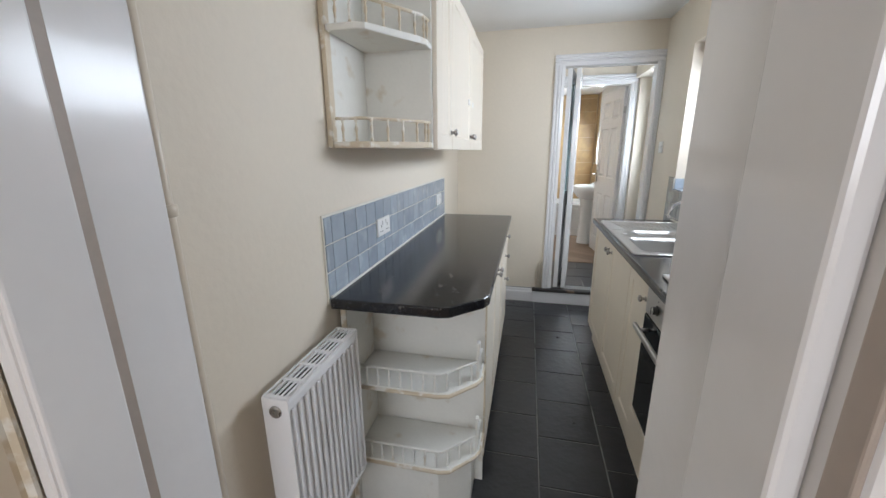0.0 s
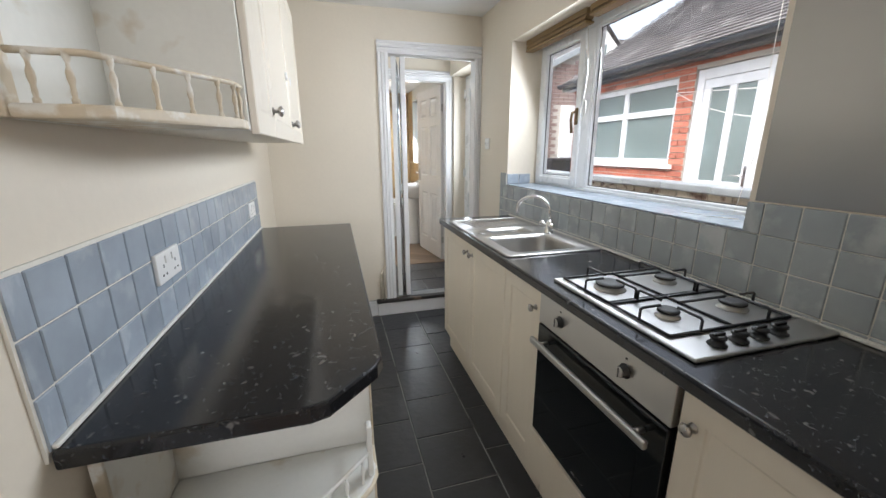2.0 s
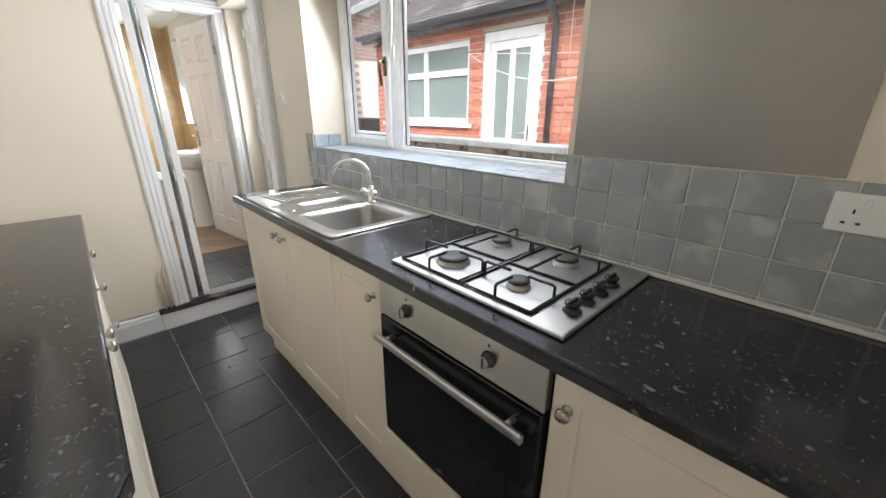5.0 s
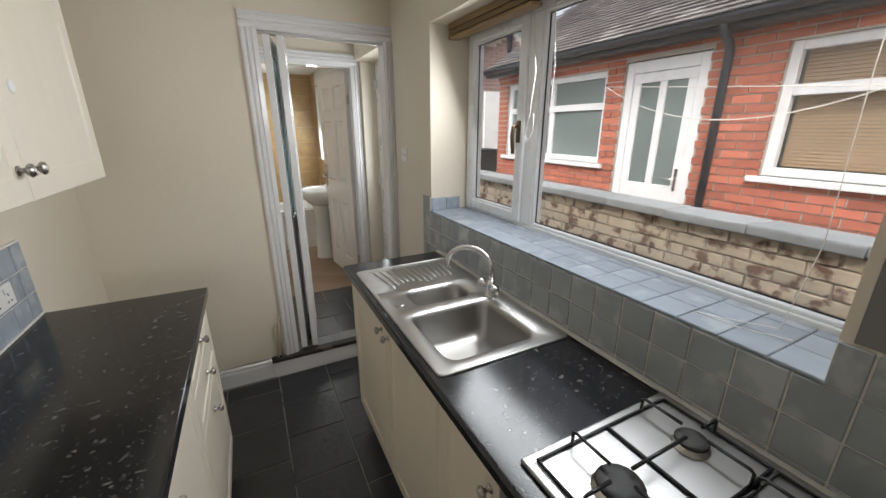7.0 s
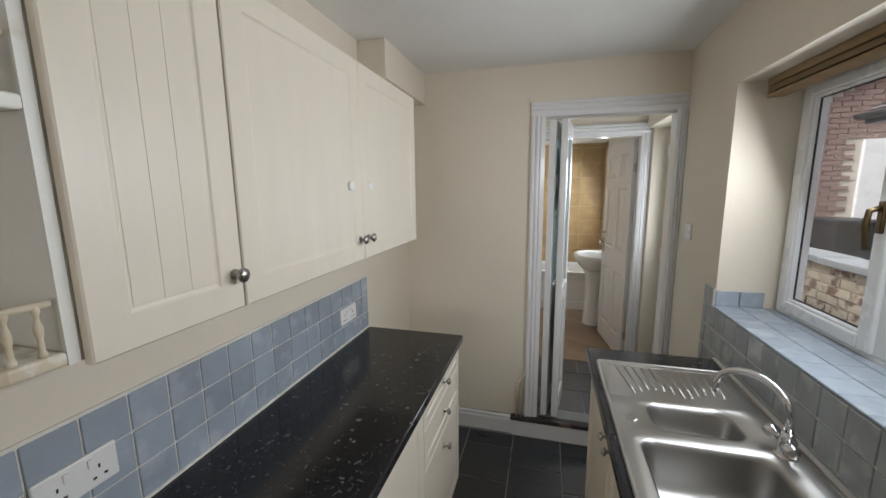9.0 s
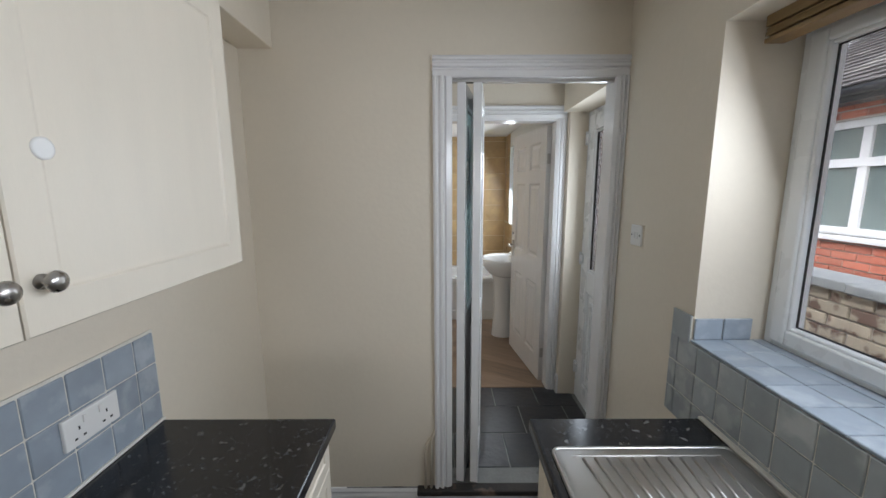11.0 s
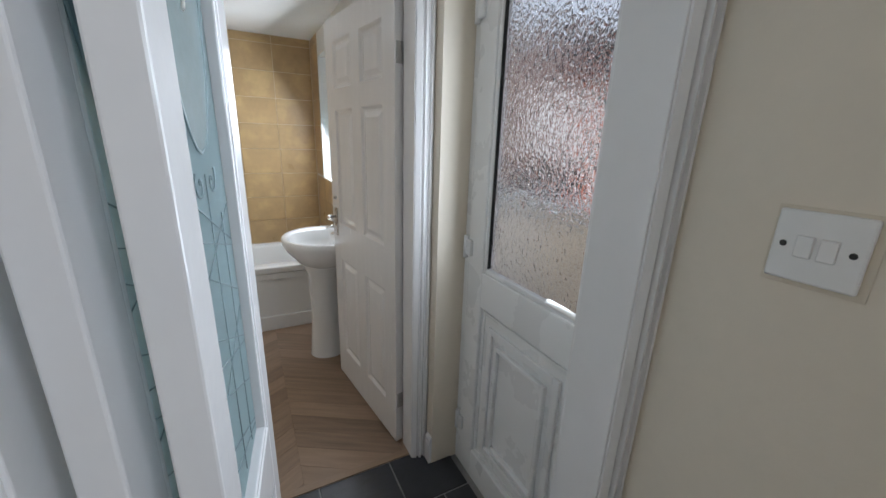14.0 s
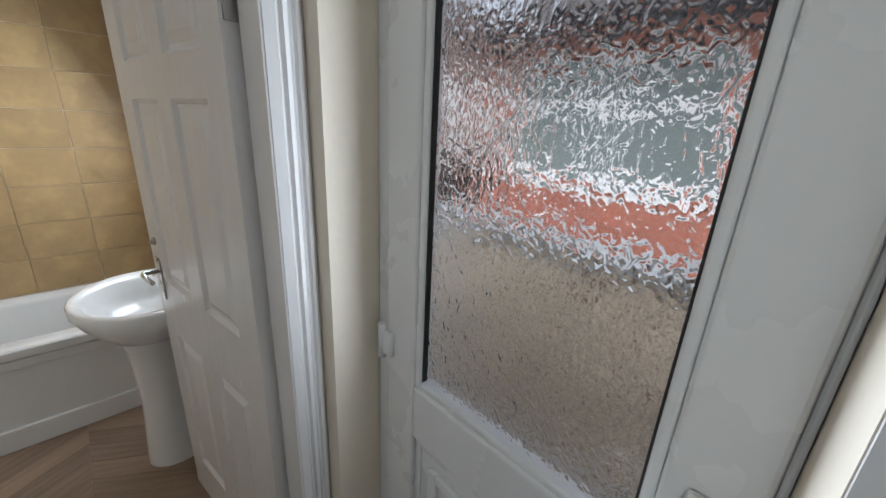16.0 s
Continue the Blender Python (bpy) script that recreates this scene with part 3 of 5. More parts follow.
part("door_handle", tube(bmesh.new(), ((HX + 0.04, 5.245, 1.2), (HX - 0.01, 5.245, 1.2), (HX - 0.01, 5.365, 1.2)), 0.009), CHROME, hd)
part("door_plate", one(HX + 0.03, HX + 0.042, 5.23, 5.26, 1.08, 1.3, bev=0.003), CHROME, hd)

# roof of small overlapping tiles
PITCH = radians(33)
roof = part("roof", bmesh.new(), ROOFT, nh, "dark weathered tiled roof")
rv, rf = [], []
ca, sa = math.cos(PITCH), math.sin(PITCH)
for r in range(28):
    for c in range(56):
        y = -0.9 + c * 0.167 + (0.083 if r % 2 else 0)
        if y > 8.32:
            continue
        d0 = r * 0.1
        lift = random.uniform(0, 0.006)
        k = len(rv)
        for dd, up in ((d0, 0.026 + lift), (d0 + 0.13, 0.006)):
            for yy in (y + 0.003, y + 0.163):
                for th in (0, 0.012):
                    rv.append((HX - 0.16 + dd * ca - (up + th) * sa - (HX + 2), yy - 5, 2.56 + dd * sa + (up + th) * ca))
        rf += [tuple(k + i for i in q) for q in ((1, 5, 7, 3), (0, 2, 6, 4), (0, 1, 3, 2), (4, 6, 7, 5), (0, 4, 5, 1), (2, 3, 7, 6))]
roof.data.from_pydata(rv, [], rf)
roof["kind"] = "stuff"
bm = bmesh.new()
L2 = 2.85
for s in (0, 1):
    a = (HX - 0.16, 2.54) if s == 0 else (HX - 0.16 + 2 * L2 * ca, 2.54)
    b = (HX - 0.16 + L2 * ca, 2.54 + L2 * sa)
    v = [bm.verts.new(p) for p in ((a[0], -1, a[1]), (b[0], -1, b[1]), (b[0], 8.42, b[1]), (a[0], 8.42, a[1]))]
    bm.faces.new(v)
v = [bm.verts.new(p) for p in ((HX, 8.3, 2.55), (HX + 2 * L2 * ca - 0.2, 8.3, 2.55), (HX - 0.16 + L2 * ca, 8.3, 2.5 + L2 * sa))]
bm.faces.new(v)
bmesh.ops.solidify(bm, geom=bm.faces[:], thickness=0.03)
part("roof_deck", bm, GUTTER, nh)
part("ridge", tube(bmesh.new(), [(HX - 0.16 + L2 * ca, y, 2.56 + L2 * sa) for y in (-1, 3, 8.42)], 0.09), ROOFT, roof)
part("verge", one(HX - 0.2, HX - 0.02, -1, 8.42, 2.44, 2.55, bev=0.01), GUTTER, nh, "dark painted eaves board")
bm = bmesh.new()
prof = [(0.06 * math.cos(a), 0.06 * math.sin(a)) for a in [math.pi + i * math.pi / 8 for i in range(9)]] + [(0.05 * math.cos(a), 0.05 * math.sin(a)) for a in [2 * math.pi - i * math.pi / 8 for i in range(9)]]
sweep(bm, prof, (HX - 0.25, -1, 2.54), (HX - 0.25, 8.42, 2.54), (1, 0, 0), (0, 0, 1))
gut = part("gutter", bm, GUTTER, nh, "black plastic gutter")
bm = tube(bmesh.new(), ((HX - 0.24, 4.92, 2.50), (HX - 0.20, 4.92, 2.43), (HX - 0.10, 4.92, 2.36), (HX - 0.07, 4.92, 2.30), (HX - 0.06, 4.92, 0.05)), 0.036, 12)
part("downpipe", bm, GUTTER, nh, "dark blue-grey downpipe")
bm = bmesh.new()
for i in range(5):
    box(bm, HX - 0.004, HX + 0.01, 4.60, 4.80, 2.02 + i * 0.03, 2.04 + i * 0.03)
part("air_brick", bm, BRICKR, nh)

# brown brick outbuilding across the end of the neighbour's yard
ob_h = thing("brick_outbuilding", (3.6, 10.5, 0), "brown brick outbuilding with a sloping slate verge", "building")
bm = bmesh.new()
for x0, x1, zt in ((1.6, 6.9, 3.0),):
    v = [bm.verts.new(p) for p in ((x0, 10.0, 0), (x1, 10.0, 0), (x1, 10.0, 2.9), (5.4, 10.0, 3.62), (x0, 10.0, 1.75))]
    bm.faces.new(v)
    ext = bmesh.ops.extrude_face_region(bm, geom=bm.faces[:])
    for e in ext["geom"]:
        if isinstance(e, bmesh.types.BMVert):
            e.co.y += 2.5
bmesh.ops.recalc_face_normals(bm, faces=bm.faces)
part("wall", bm, MORTAR, ob_h)
rest = bmesh.new()
for r in range(60):
    z = 0.1 + r * 0.0755
    for c in range(22):
        x = 1.62 + c * 0.23 + (0.115 if r % 2 else 0)
        if z + 0.065 > min(1.75 + (x - 1.6) * 0.492, 3.62 - (x + 0.2 - 5.4) * 0.48) - 0.01 or z < 0.6 or (4.75 < x + 0.15 < 5.65 and z < 2.42):
            continue
        box(rest, x, x + 0.218, 9.985, 10.0, z, z + 0.065)
tagged(part("brickwork", rest, BRICKB, ob_h), kind="stuff")
bm = sweep(bmesh.new(), ((0, 0), (0, 0.12), (0.25, 0.12), (0.25, 0)), (1.5, 9.9, 1.70), (5.45, 9.9, 3.645), (0, 1, 0), (0, 0, 1))
part("verge", bm, COPING, ob_h, "pale mortared roof verge")
part("downpipe", tube(bmesh.new(), ((5.3, 9.86, 2.6), (5.3, 9.86, 5.4)), 0.05, 10), GUTTER, ob_h)
wd = part("door", one(4.80, 5.65, 9.94, 9.998, 0.05, 2.42, bev=0.01), UPVC, ob_h, "white panelled outhouse door")
part("door_handle", tube(bmesh.new(), ((4.9, 9.94, 1.25), (4.9, 9.88, 1.25), (5.02, 9.88, 1.25)), 0.012), ENAMEL, wd)

bn = thing("wheelie_bin", (4.28, 9.2, -0.105), "black plastic wheelie bin beside the house", "bin")
bm = prism(bmesh.new(), ((4.02, 8.95), (4.54, 8.95), (4.54, 9.5), (4.02, 9.5)), -0.105, 1.25)
for vert in bm.verts:
    if vert.co.z < 0.5:
        vert.co.x = 4.28 + (vert.co.x - 4.28) * 0.8
part("body", bm, BIN, bn)
part("lid", prism(bmesh.new(), ((3.99, 8.9), (4.57, 8.9), (4.57, 9.53), (3.99, 9.53)), 1.25, 1.32, bev=0.02), BIN, bn)

far_h = thing("far_house", (14, 22, 0), "white rendered house with a grey roof far off", "house")
bm = bmesh.new()
v = [bm.verts.new(p) for p in ((11.7, 20, 0), (14.5, 20, 0), (14.5, 20, 6.2), (13.1, 20, 7.5), (11.7, 20, 6.2))]
bm.faces.new(v)
ext = bmesh.ops.extrude_face_region(bm, geom=bm.faces[:])
for e in ext["geom"]:
    if isinstance(e, bmesh.types.BMVert):
        e.co.y += 6
box(bm, 14.5, 30, 22, 28, 0, 6.0)
bmesh.ops.recalc_face_normals(bm, faces=bm.faces)
part("wall", bm, RENDERW, far_h)
bm = bmesh.new()
for x0, x1 in ((11.5, 13.1), (14.7, 13.1)):
    v = [bm.verts.new(p) for p in ((x0, 19.8, 6.05), (x1, 19.8, 7.65), (x1, 26, 7.65), (x0, 26, 6.05))]
    bm.faces.new(v)
v = [bm.verts.new(p) for p in ((13.6, 21.8, 5.9), (30, 21.8, 5.9), (30, 25, 8.4), (13.6, 25, 8.4))]
bm.faces.new(v)
bmesh.ops.solidify(bm, geom=bm.faces[:], thickness=0.12)
part("roof", bm, ROOFT, far_h)
part("window", one(12.75, 13.45, 19.95, 20.02, 5.2, 6.6, bev=0.02), SHADE_PANE, far_h)

cl = thing("clothes_line", (HX, 5, 1.8), "white plastic clothes lines hooked to the neighbouring house", "clothes line")
part("line", tube(bmesh.new(), [(HX - 0.07, 6.13 - 0.39 * i, 2.13 - 0.031 * i - 0.006 * i * (10 - i) / 25) for i in range(11)], 0.0045, 6), CORD, cl)
part("line", tube(bmesh.new(), [(HX - 0.08 - 0.0095 * i, 6.13 - 0.177 * i, 1.755 + 0.21 * (6.13 - 0.177 * i - 4.8) ** 2) for i in range(19)], 0.0045, 6), CORD, cl)
for y, z in ((6.13, 2.13), (2.23, 1.82)):
    part("hook", tube(bmesh.new(), ((HX + 0.01, y, z), (HX - 0.06, y, z), (HX - 0.085, y, z + 0.01), (HX - 0.09, y, z + 0.03)), 0.006, 6), BURNER, cl)


# ---- kitchen: worktops ----
def worktop_right():
    x0, x1, z0, z1 = 0.612, XR - 0.009, WT - 0.04, WT
    bm = bmesh.new()
    gx, gy = (x0, 0.68, 1.04, x1), (2.262, 3.78, 4.40, 4.80)
    for i in range(3):
        for j in range(3):
            if (i, j) != (1, 1):
                for z in (z0, z1):
                    bm.faces.new([bm.verts.new((x, y, z)) for x, y in ((gx[i], gy[j]), (gx[i + 1], gy[j]), (gx[i + 1], gy[j + 1]), (gx[i], gy[j + 1]))])
    bmesh.ops.remove_doubles(bm, verts=bm.verts, dist=0.0005)
    for e in [e for e in bm.edges if len(e.link_faces) == 1 and e.verts[0].co.z > z0 + 0.02]:
        a, b = e.verts[0].co.copy(), e.verts[1].co.copy()
        bm.faces.new([bm.verts.new(p) for p in (a, b, (b.x, b.y, z0), (a.x, a.y, z0))])
    bmesh.ops.remove_doubles(bm, verts=bm.verts, dist=0.0005)
    bmesh.ops.recalc_face_normals(bm, faces=bm.faces)
    nose = [(0.0, 0.0), (0.0, 0.04)] + [(0.012 + 0.010 * math.sin(a), 0.030 + 0.010 * math.cos(a)) for a in (0.0, 0.5, 1.0, 1.57)] + [(0.022, 0.006), (0.016, 0.0)]
    sweep(bm, nose, (x0, 2.262, z0), (x0, 4.80, z0), (-1, 0, 0), (0, 0, 1))
    bmesh.ops.remove_doubles(bm, verts=bm.verts, dist=0.0005)
    return solid("worktop", bm, WORKTOP, "black speckled laminate worktop holding the sink and hob", "worktop")


def worktop_left():
    out = ((XL + 0.011, 2.895), (-0.185, 2.895), (-0.150, 2.905), (-0.045, 3.010), (-0.030, 3.045), (-0.030, 4.81), (XL + 0.011, 4.81))
    return solid("worktop", prism(bmesh.new(), out, WT - 0.04, WT, bev=0.007), WORKTOP, "black speckled laminate worktop with a clipped corner", "worktop")


worktop_right()
worktop_left()


def knob(parent, x, y, z, way, m=PEWTER, r=0.016):
    return part("knob", turned(bmesh.new(), (x, y, z), way, ((0, 0.012), (0.003, 0.012), (0.005, 0.006), (0.014, 0.006), (0.018, r * 0.8), (0.023, r), (0.028, r * 0.9), (0.032, r * 0.5), (0.033, 0.002))), m, parent, "pewter knob")


def shaker(x, y0, y1, z0, z1, s, rail=0.062):
    """A framed door on the plane x, facing s along x: one skin from back to sunk panel."""
    bm = bmesh.new()
    loops = []
    for ins, d in ((0.0, -0.018), (0.0, -0.003), (0.003, 0.0), (rail, 0.0), (rail + 0.004, -0.004), (rail + 0.009, -0.0055)):
        loops.append([bm.verts.new((x + s * d, y, z)) for y, z in ((y0 + ins, z0 + ins), (y1 - ins, z0 + ins), (y1 - ins, z1 - ins), (y0 + ins, z1 - ins))])
    for a, b in zip(loops, loops[1:]):
        for i in range(4):
            bm.faces.new((a[i], a[(i + 1) % 4], b[(i + 1) % 4], b[i]))
    bm.faces.new(loops[0])
    bm.faces.new(loops[-1])
    bmesh.ops.recalc_face_normals(bm, faces=bm.faces)
    return bm


def base_unit(name, y0, y1, label, doors, s, xf, xb, knobs, drawers=(), group="", top=WT - 0.041):
    """A floor cupboard whose doors stand on xf and face s."""
    g = thing(name, ((xf + xb) / 2, (y0 + y1) / 2, 0), label, "cabinet", group)
    lo, hi = sorted((xf - s * 0.020, xb))
    part("body", one(lo, hi, y0, y1, 0.15, top), UNITW, g)
    lo, hi = sorted((xf - s * 0.045, xf - s * 0.063))
    part("plinth", one(lo, hi, y0, y1, 0.0, 0.149), UNIT, g)
    for (a, b, za, zb), k in zip(doors, knobs):
        d = part("door", shaker(xf, a + 0.0015, b - 0.0015, za, zb, s), UNIT, g)
        knob(d, xf, k[0], k[1], (s, 0, 0))
    for a, b, za, zb in drawers:
        d = part("drawer", shaker(xf, a + 0.0015, b - 0.0015, za, zb, s, 0.04), UNIT, g)
        knob(d, xf, (a + b) / 2, max((za + zb) / 2, zb - 0.09), (s, 0, 0))
    return g


ZT = WT - 0.046
base_unit("base_cabinet", 3.745, 4.765, "ivory double-door sink cabinet with pewter knobs", [(4.225, 4.765, 0.15, ZT), (3.745, 4.225, 0.15, ZT)], -1, 0.617, 1.14, [(4.265, 0.885), (4.185, 0.885)], group="kitchen base cabinets", top=0.80)
base_unit("base_cabinet", 3.418, 3.743, "narrow ivory single-door base cabinet", [(3.418, 3.743, 0.15, ZT)], -1, 0.617, 1.14, [(3.46, 0.868)], group="kitchen base cabinets")
base_unit("base_cabinet", 2.27, 2.803, "ivory single-door base cabinet beside the oven", [(2.27, 2.803, 0.15, ZT)], -1, 0.617, 1.14, [(2.765, 0.868)], group="kitchen base cabinets")
base_unit("base_cabinet", 3.225, 4.195, "ivory double-door base cabinet under the black worktop", [(3.225, 3.71, 0.15, ZT), (3.71, 4.195, 0.15, ZT)], 1, -0.052, XL + 0.012, [(3.67, 0.87), (3.75, 0.87)], group="kitchen base cabinets")
base_unit("drawer_cabinet", 4.198, 4.80, "ivory base cabinet with three drawer fronts", [], 1, -0.052, XL + 0.012, [], [(4.198, 4.80, 0.832, ZT), (4.198, 4.80, 0.655, 0.829), (4.198, 4.80, 0.15, 0.652)], group="kitchen base cabinets")

# oven
ov = thing("oven", (0.85, 3.11, 0), "built-in steel oven with a black glass door", "oven")
part("body", one(0.63, 1.12, 2.81, 3.412, 0.36, WT - 0.045), ENAMEL, ov)
cp = part("control_panel", one(0.606, 0.63, 2.81, 3.412, 0.832, 0.952, bev=0.003), STEEL, ov, "brushed steel control panel")
for y in (3.275, 2.965):
    k = part("control_knob", turned(bmesh.new(), (0.606, y, 0.89), (-1, 0, 0), ((0, 0.021), (0.003, 0.021), (0.004, 0.017), (0.018, 0.0155), (0.019, 0.012))), ENAMEL, cp)
    part("knob_cap", turned(bmesh.new(), (0.587, y, 0.89), (-1, 0, 0), ((0, 0.0145), (0.003, 0.0145), (0.004, 0.012)), 20), STEEL, k, "steel knob face")
    part("pointer", one(0.5815, 0.5835, y - 0.002, y + 0.002, 0.876, 0.904), ENAMEL, k)
    part("mark", one(0.6045, 0.6058, y - 0.003, y + 0.003, 0.924, 0.93), ENAMEL, cp)
od = part("oven_door", one(0.604, 0.628, 2.812, 3.410, 0.362, 0.826, bev=0.004), OVENG, ov, "black glass oven door")
part("window_pane", one(0.6025, 0.6038, 2.89, 3.33, 0.44, 0.72, bev=0.0), OVENG, od)
bm = tube(bmesh.new(), ((0.604, 3.34, 0.775), (0.570, 3.34, 0.775)), 0.008)
tube(bm, ((0.604, 2.88, 0.775), (0.570, 2.88, 0.775)), 0.008)
box(bm, 0.556, 0.572, 2.83, 3.39, 0.763, 0.788, bev=0.005)
part("handle", bm, STEEL, od, "steel bar handle")
part("name_mark", one(0.6025, 0.6036, 3.08, 3.14, 0.388, 0.393), PEWTER, od)
solid("oven_filler_panel", one(0.601, 0.619, 2.81, 3.412, 0.15, 0.352, bev=0.003), UNIT, "ivory filler panel under the oven", "panel")
solid("oven_plinth", one(0.662, 0.68, 2.81, 3.412, 0.0, 0.149), UNIT, "ivory plinth board under the oven", "plinth")

# hob
hb_t = thing("gas_hob", (0.88, 3.11, WT), "four-burner stainless gas hob with black wire pan supports", "hob")
part("hob_plate", one(0.645, 1.124, 2.808, 3.396, WT, WT + 0.012, bev=0.005), STEEL, hb_t)
bm = bmesh.new()
for b in ((0.665, 1.100, 2.898, 3.378),):
    box(bm, *b, WT + 0.012, WT + 0.0135)
part("hob_well", bm, STEEL, hb_t)
for bx_, by_, r in ((0.768, 3.245, 0.046), (1.002, 3.247, 0.034), (0.772, 3.010, 0.029), (1.006, 3.005, 0.036)):
    b = part("burner", turned(bmesh.new(), (bx_, by_, WT + 0.013), (0, 0, 1), ((0, r * 1.15), (0.004, r * 1.15), (0.006, r * 0.8), (0.014, r * 0.8), (0.015, r))), STEEL, hb_t)
    part("burner_cap", turned(bmesh.new(), (bx_, by_, WT + 0.028), (0, 0, 1), ((0, r), (0.004, r * 1.02), (0.008, r * 0.95), (0.0085, r * 0.5))), BURNER, b)
for i, x in enumerate((0.757, 0.826, 0.894, 0.962)):
    k = part("control_knob", turned(bmesh.new(), (x, 2.850, WT + 0.012), (0, 0, 1), ((0, 0.022), (0.003, 0.022), (0.004, 0.016), (0.016, 0.015), (0.018, 0.019), (0.024, 0.018), (0.025, 0.012))), ENAMEL, hb_t)
    part("grip", one(x - 0.018, x + 0.018, 2.846, 2.854, WT + 0.034, WT + 0.043, bev=0.002), ENAMEL, k)
for y0, y1, yc in ((3.132, 3.370, 3.246), (2.906, 3.122, 3.008)):
    bm = bmesh.new()
    z = WT + 0.052
    lo = WT + 0.018
    ring = [(0.672, y0), (1.09, y0), (1.09, y1), (0.672, y1), (0.672, y0)]
    tube(bm, [(x, y, lo) for x, y in ring], 0.0042, 6)
    for xc in (0.770, 1.004):
        for sx, sy in ((0, 1), (0, -1)):
            ye = y1 if sy > 0 else y0
            tube(bm, ((xc, ye, lo), (xc, ye, z - 0.004), (xc, ye - sy * 0.006, z), (xc, yc + sy * 0.028, z)), 0.0042, 6)
    for xe, xi in ((0.672, 0.738), (1.09, 1.034)):
        tube(bm, ((xe, yc, lo), (xe, yc, z - 0.004), (xe + (0.006 if xe < 0.8 else -0.006), yc, z), (xi, yc, z)), 0.0042, 6)
    tube(bm, ((0.88, y0, lo), (0.88, y1, lo)), 0.0042, 6)
    tube(bm, ((0.80, yc, z), (0.974, yc, z)), 0.0042, 6)
    part("pan_support", bm, ENAMEL, hb_t, "black wire pan support")

# sink
def rrect(x0, x1, y0, y1, r, k=5):
    pts = []
    for cx, cy, a0 in ((x1 - r, y1 - r, 0), (x0 + r, y1 - r, 90), (x0 + r, y0 + r, 180), (x1 - r, y0 + r, 270)):
        for i in range(k + 1):
            a = radians(a0 + 90 * i / k)
            pts.append((cx + r * math.cos(a), cy + r * math.sin(a)))
    return pts


def bowl(bm, outer, hole, r, depth, z):
    """Sheet between a rectangle and a rounded hole, with the bowl sunk in it."""
    x0, x1, y0, y1 = hole
    hp = rrect(*hole, r)
    op = []
    ox0, ox1, oy0, oy1 = outer
    for i, p in enumerate(hp):
        c = i // 6
        corner = ((ox1, oy1), (ox0, oy1), (ox0, oy0), (ox1, oy0))[c]
        f = i % 6
        if f in (2, 3):
            op.append(corner)
        elif (f < 2) == (c % 2 == 0):
            op.append((corner[0], p[1]))
        else:
            op.append((p[0], corner[1]))
    loops = [[bm.verts.new((*p, z)) for p in op], [bm.verts.new((*p, z + 0.0015)) for p in hp]]
    for inset, dz in ((0.006, 0.004), (0.012, 0.02), (0.018, depth * 0.7), (0.030, depth * 0.93), (0.055, depth), (0.09, depth + 0.003)):
        rr = max(r - inset, 0.012)
        loops.append([bm.verts.new((*p, z - dz)) for p in rrect(x0 + inset, x1 - inset, y0 + inset, y1 - inset, max(r - inset * 0.25, 0.03))])
    for a, b in zip(loops, loops[1:]):
        k = len(a)
        for i in range(k):
            vs = [a[i], a[(i + 1) % k], b[(i + 1) % k], b[i]]
            if (vs[0].co - vs[1].co).length < 1e-6:
                vs = vs[1:]
            f = bm.faces.new(vs)
            f.smooth = True
    bm.faces.new(loops[-1])


sk_t = thing("sink", (0.87, 4.2, WT), "stainless one-and-a-half bowl sink with ribbed drainer", "sink")
zs = WT + 0.006
bm = bmesh.new()
bowl(bm, (0.632, 1.108, 3.742, 4.150), (0.672, 1.030, 3.775, 4.118), 0.05, 0.16, zs)
bowl(bm, (0.632, 1.108, 4.150, 4.360), (0.735, 1.010, 4.168, 4.335), 0.05, 0.11, zs)
for b in ((0.632, 0.665, 4.36, 4.648), (1.075, 1.108, 4.36, 4.648), (0.665, 1.075, 4.628, 4.648)):
    box(bm, *b, zs - 0.004, zs)
v = [bm.verts.new(p) for p in ((0.665, 4.36, zs), (1.075, 4.36, zs), (1.075, 4.628, zs - 0.003), (0.665, 4.628, zs - 0.003))]
bm.faces.new(v)
bmesh.ops.remove_doubles(bm, verts=bm.verts, dist=0.0004)
bmesh.ops.recalc_face_normals(bm, faces=bm.faces)
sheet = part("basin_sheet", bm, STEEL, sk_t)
# Faces down inside the bowls take the shade-darkened steel.
sheet.data.materials.append(STEEL_SHADED)
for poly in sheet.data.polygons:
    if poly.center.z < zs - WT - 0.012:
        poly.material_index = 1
bm = bmesh.new()
rim = rrect(0.622, 1.118, 3.732, 4.658, 0.02, 4)
tube(bm, [(x, y, WT + 0.003) for x, y in rim + rim[:1]], 0.006, 6)
box(bm, 0.624, 0.634, 3.745, 4.645, WT, zs)
box(bm, 1.106, 1.116, 3.745, 4.645, WT, zs)
box(bm, 0.634, 1.106, 3.734, 3.744, WT, zs)
box(bm, 0.634, 1.106, 4.646, 4.656, WT, zs)
part("rim", bm, STEEL, sk_t)
for i in range(12):
    x = 0.695 + i * 0.033
    tip = 4.40 + 0.05 * abs(math.sin(i * 0.5))
    part("drainer_rib", tube(bmesh.new(), ((x, 4.618, zs - 0.0015), (x + (0.88 - x) * 0.16, tip - 0.012, zs + 0.001)), 0.0045, 8), STEEL, sk_t)
part("waste", turned(bmesh.new(), (0.84, 3.93, zs - 0.163), (0, 0, 1), ((0, 0.036), (0.003, 0.036), (0.004, 0.030), (0.0042, 0.008))), CHROME, sk_t)
bm = bmesh.new()
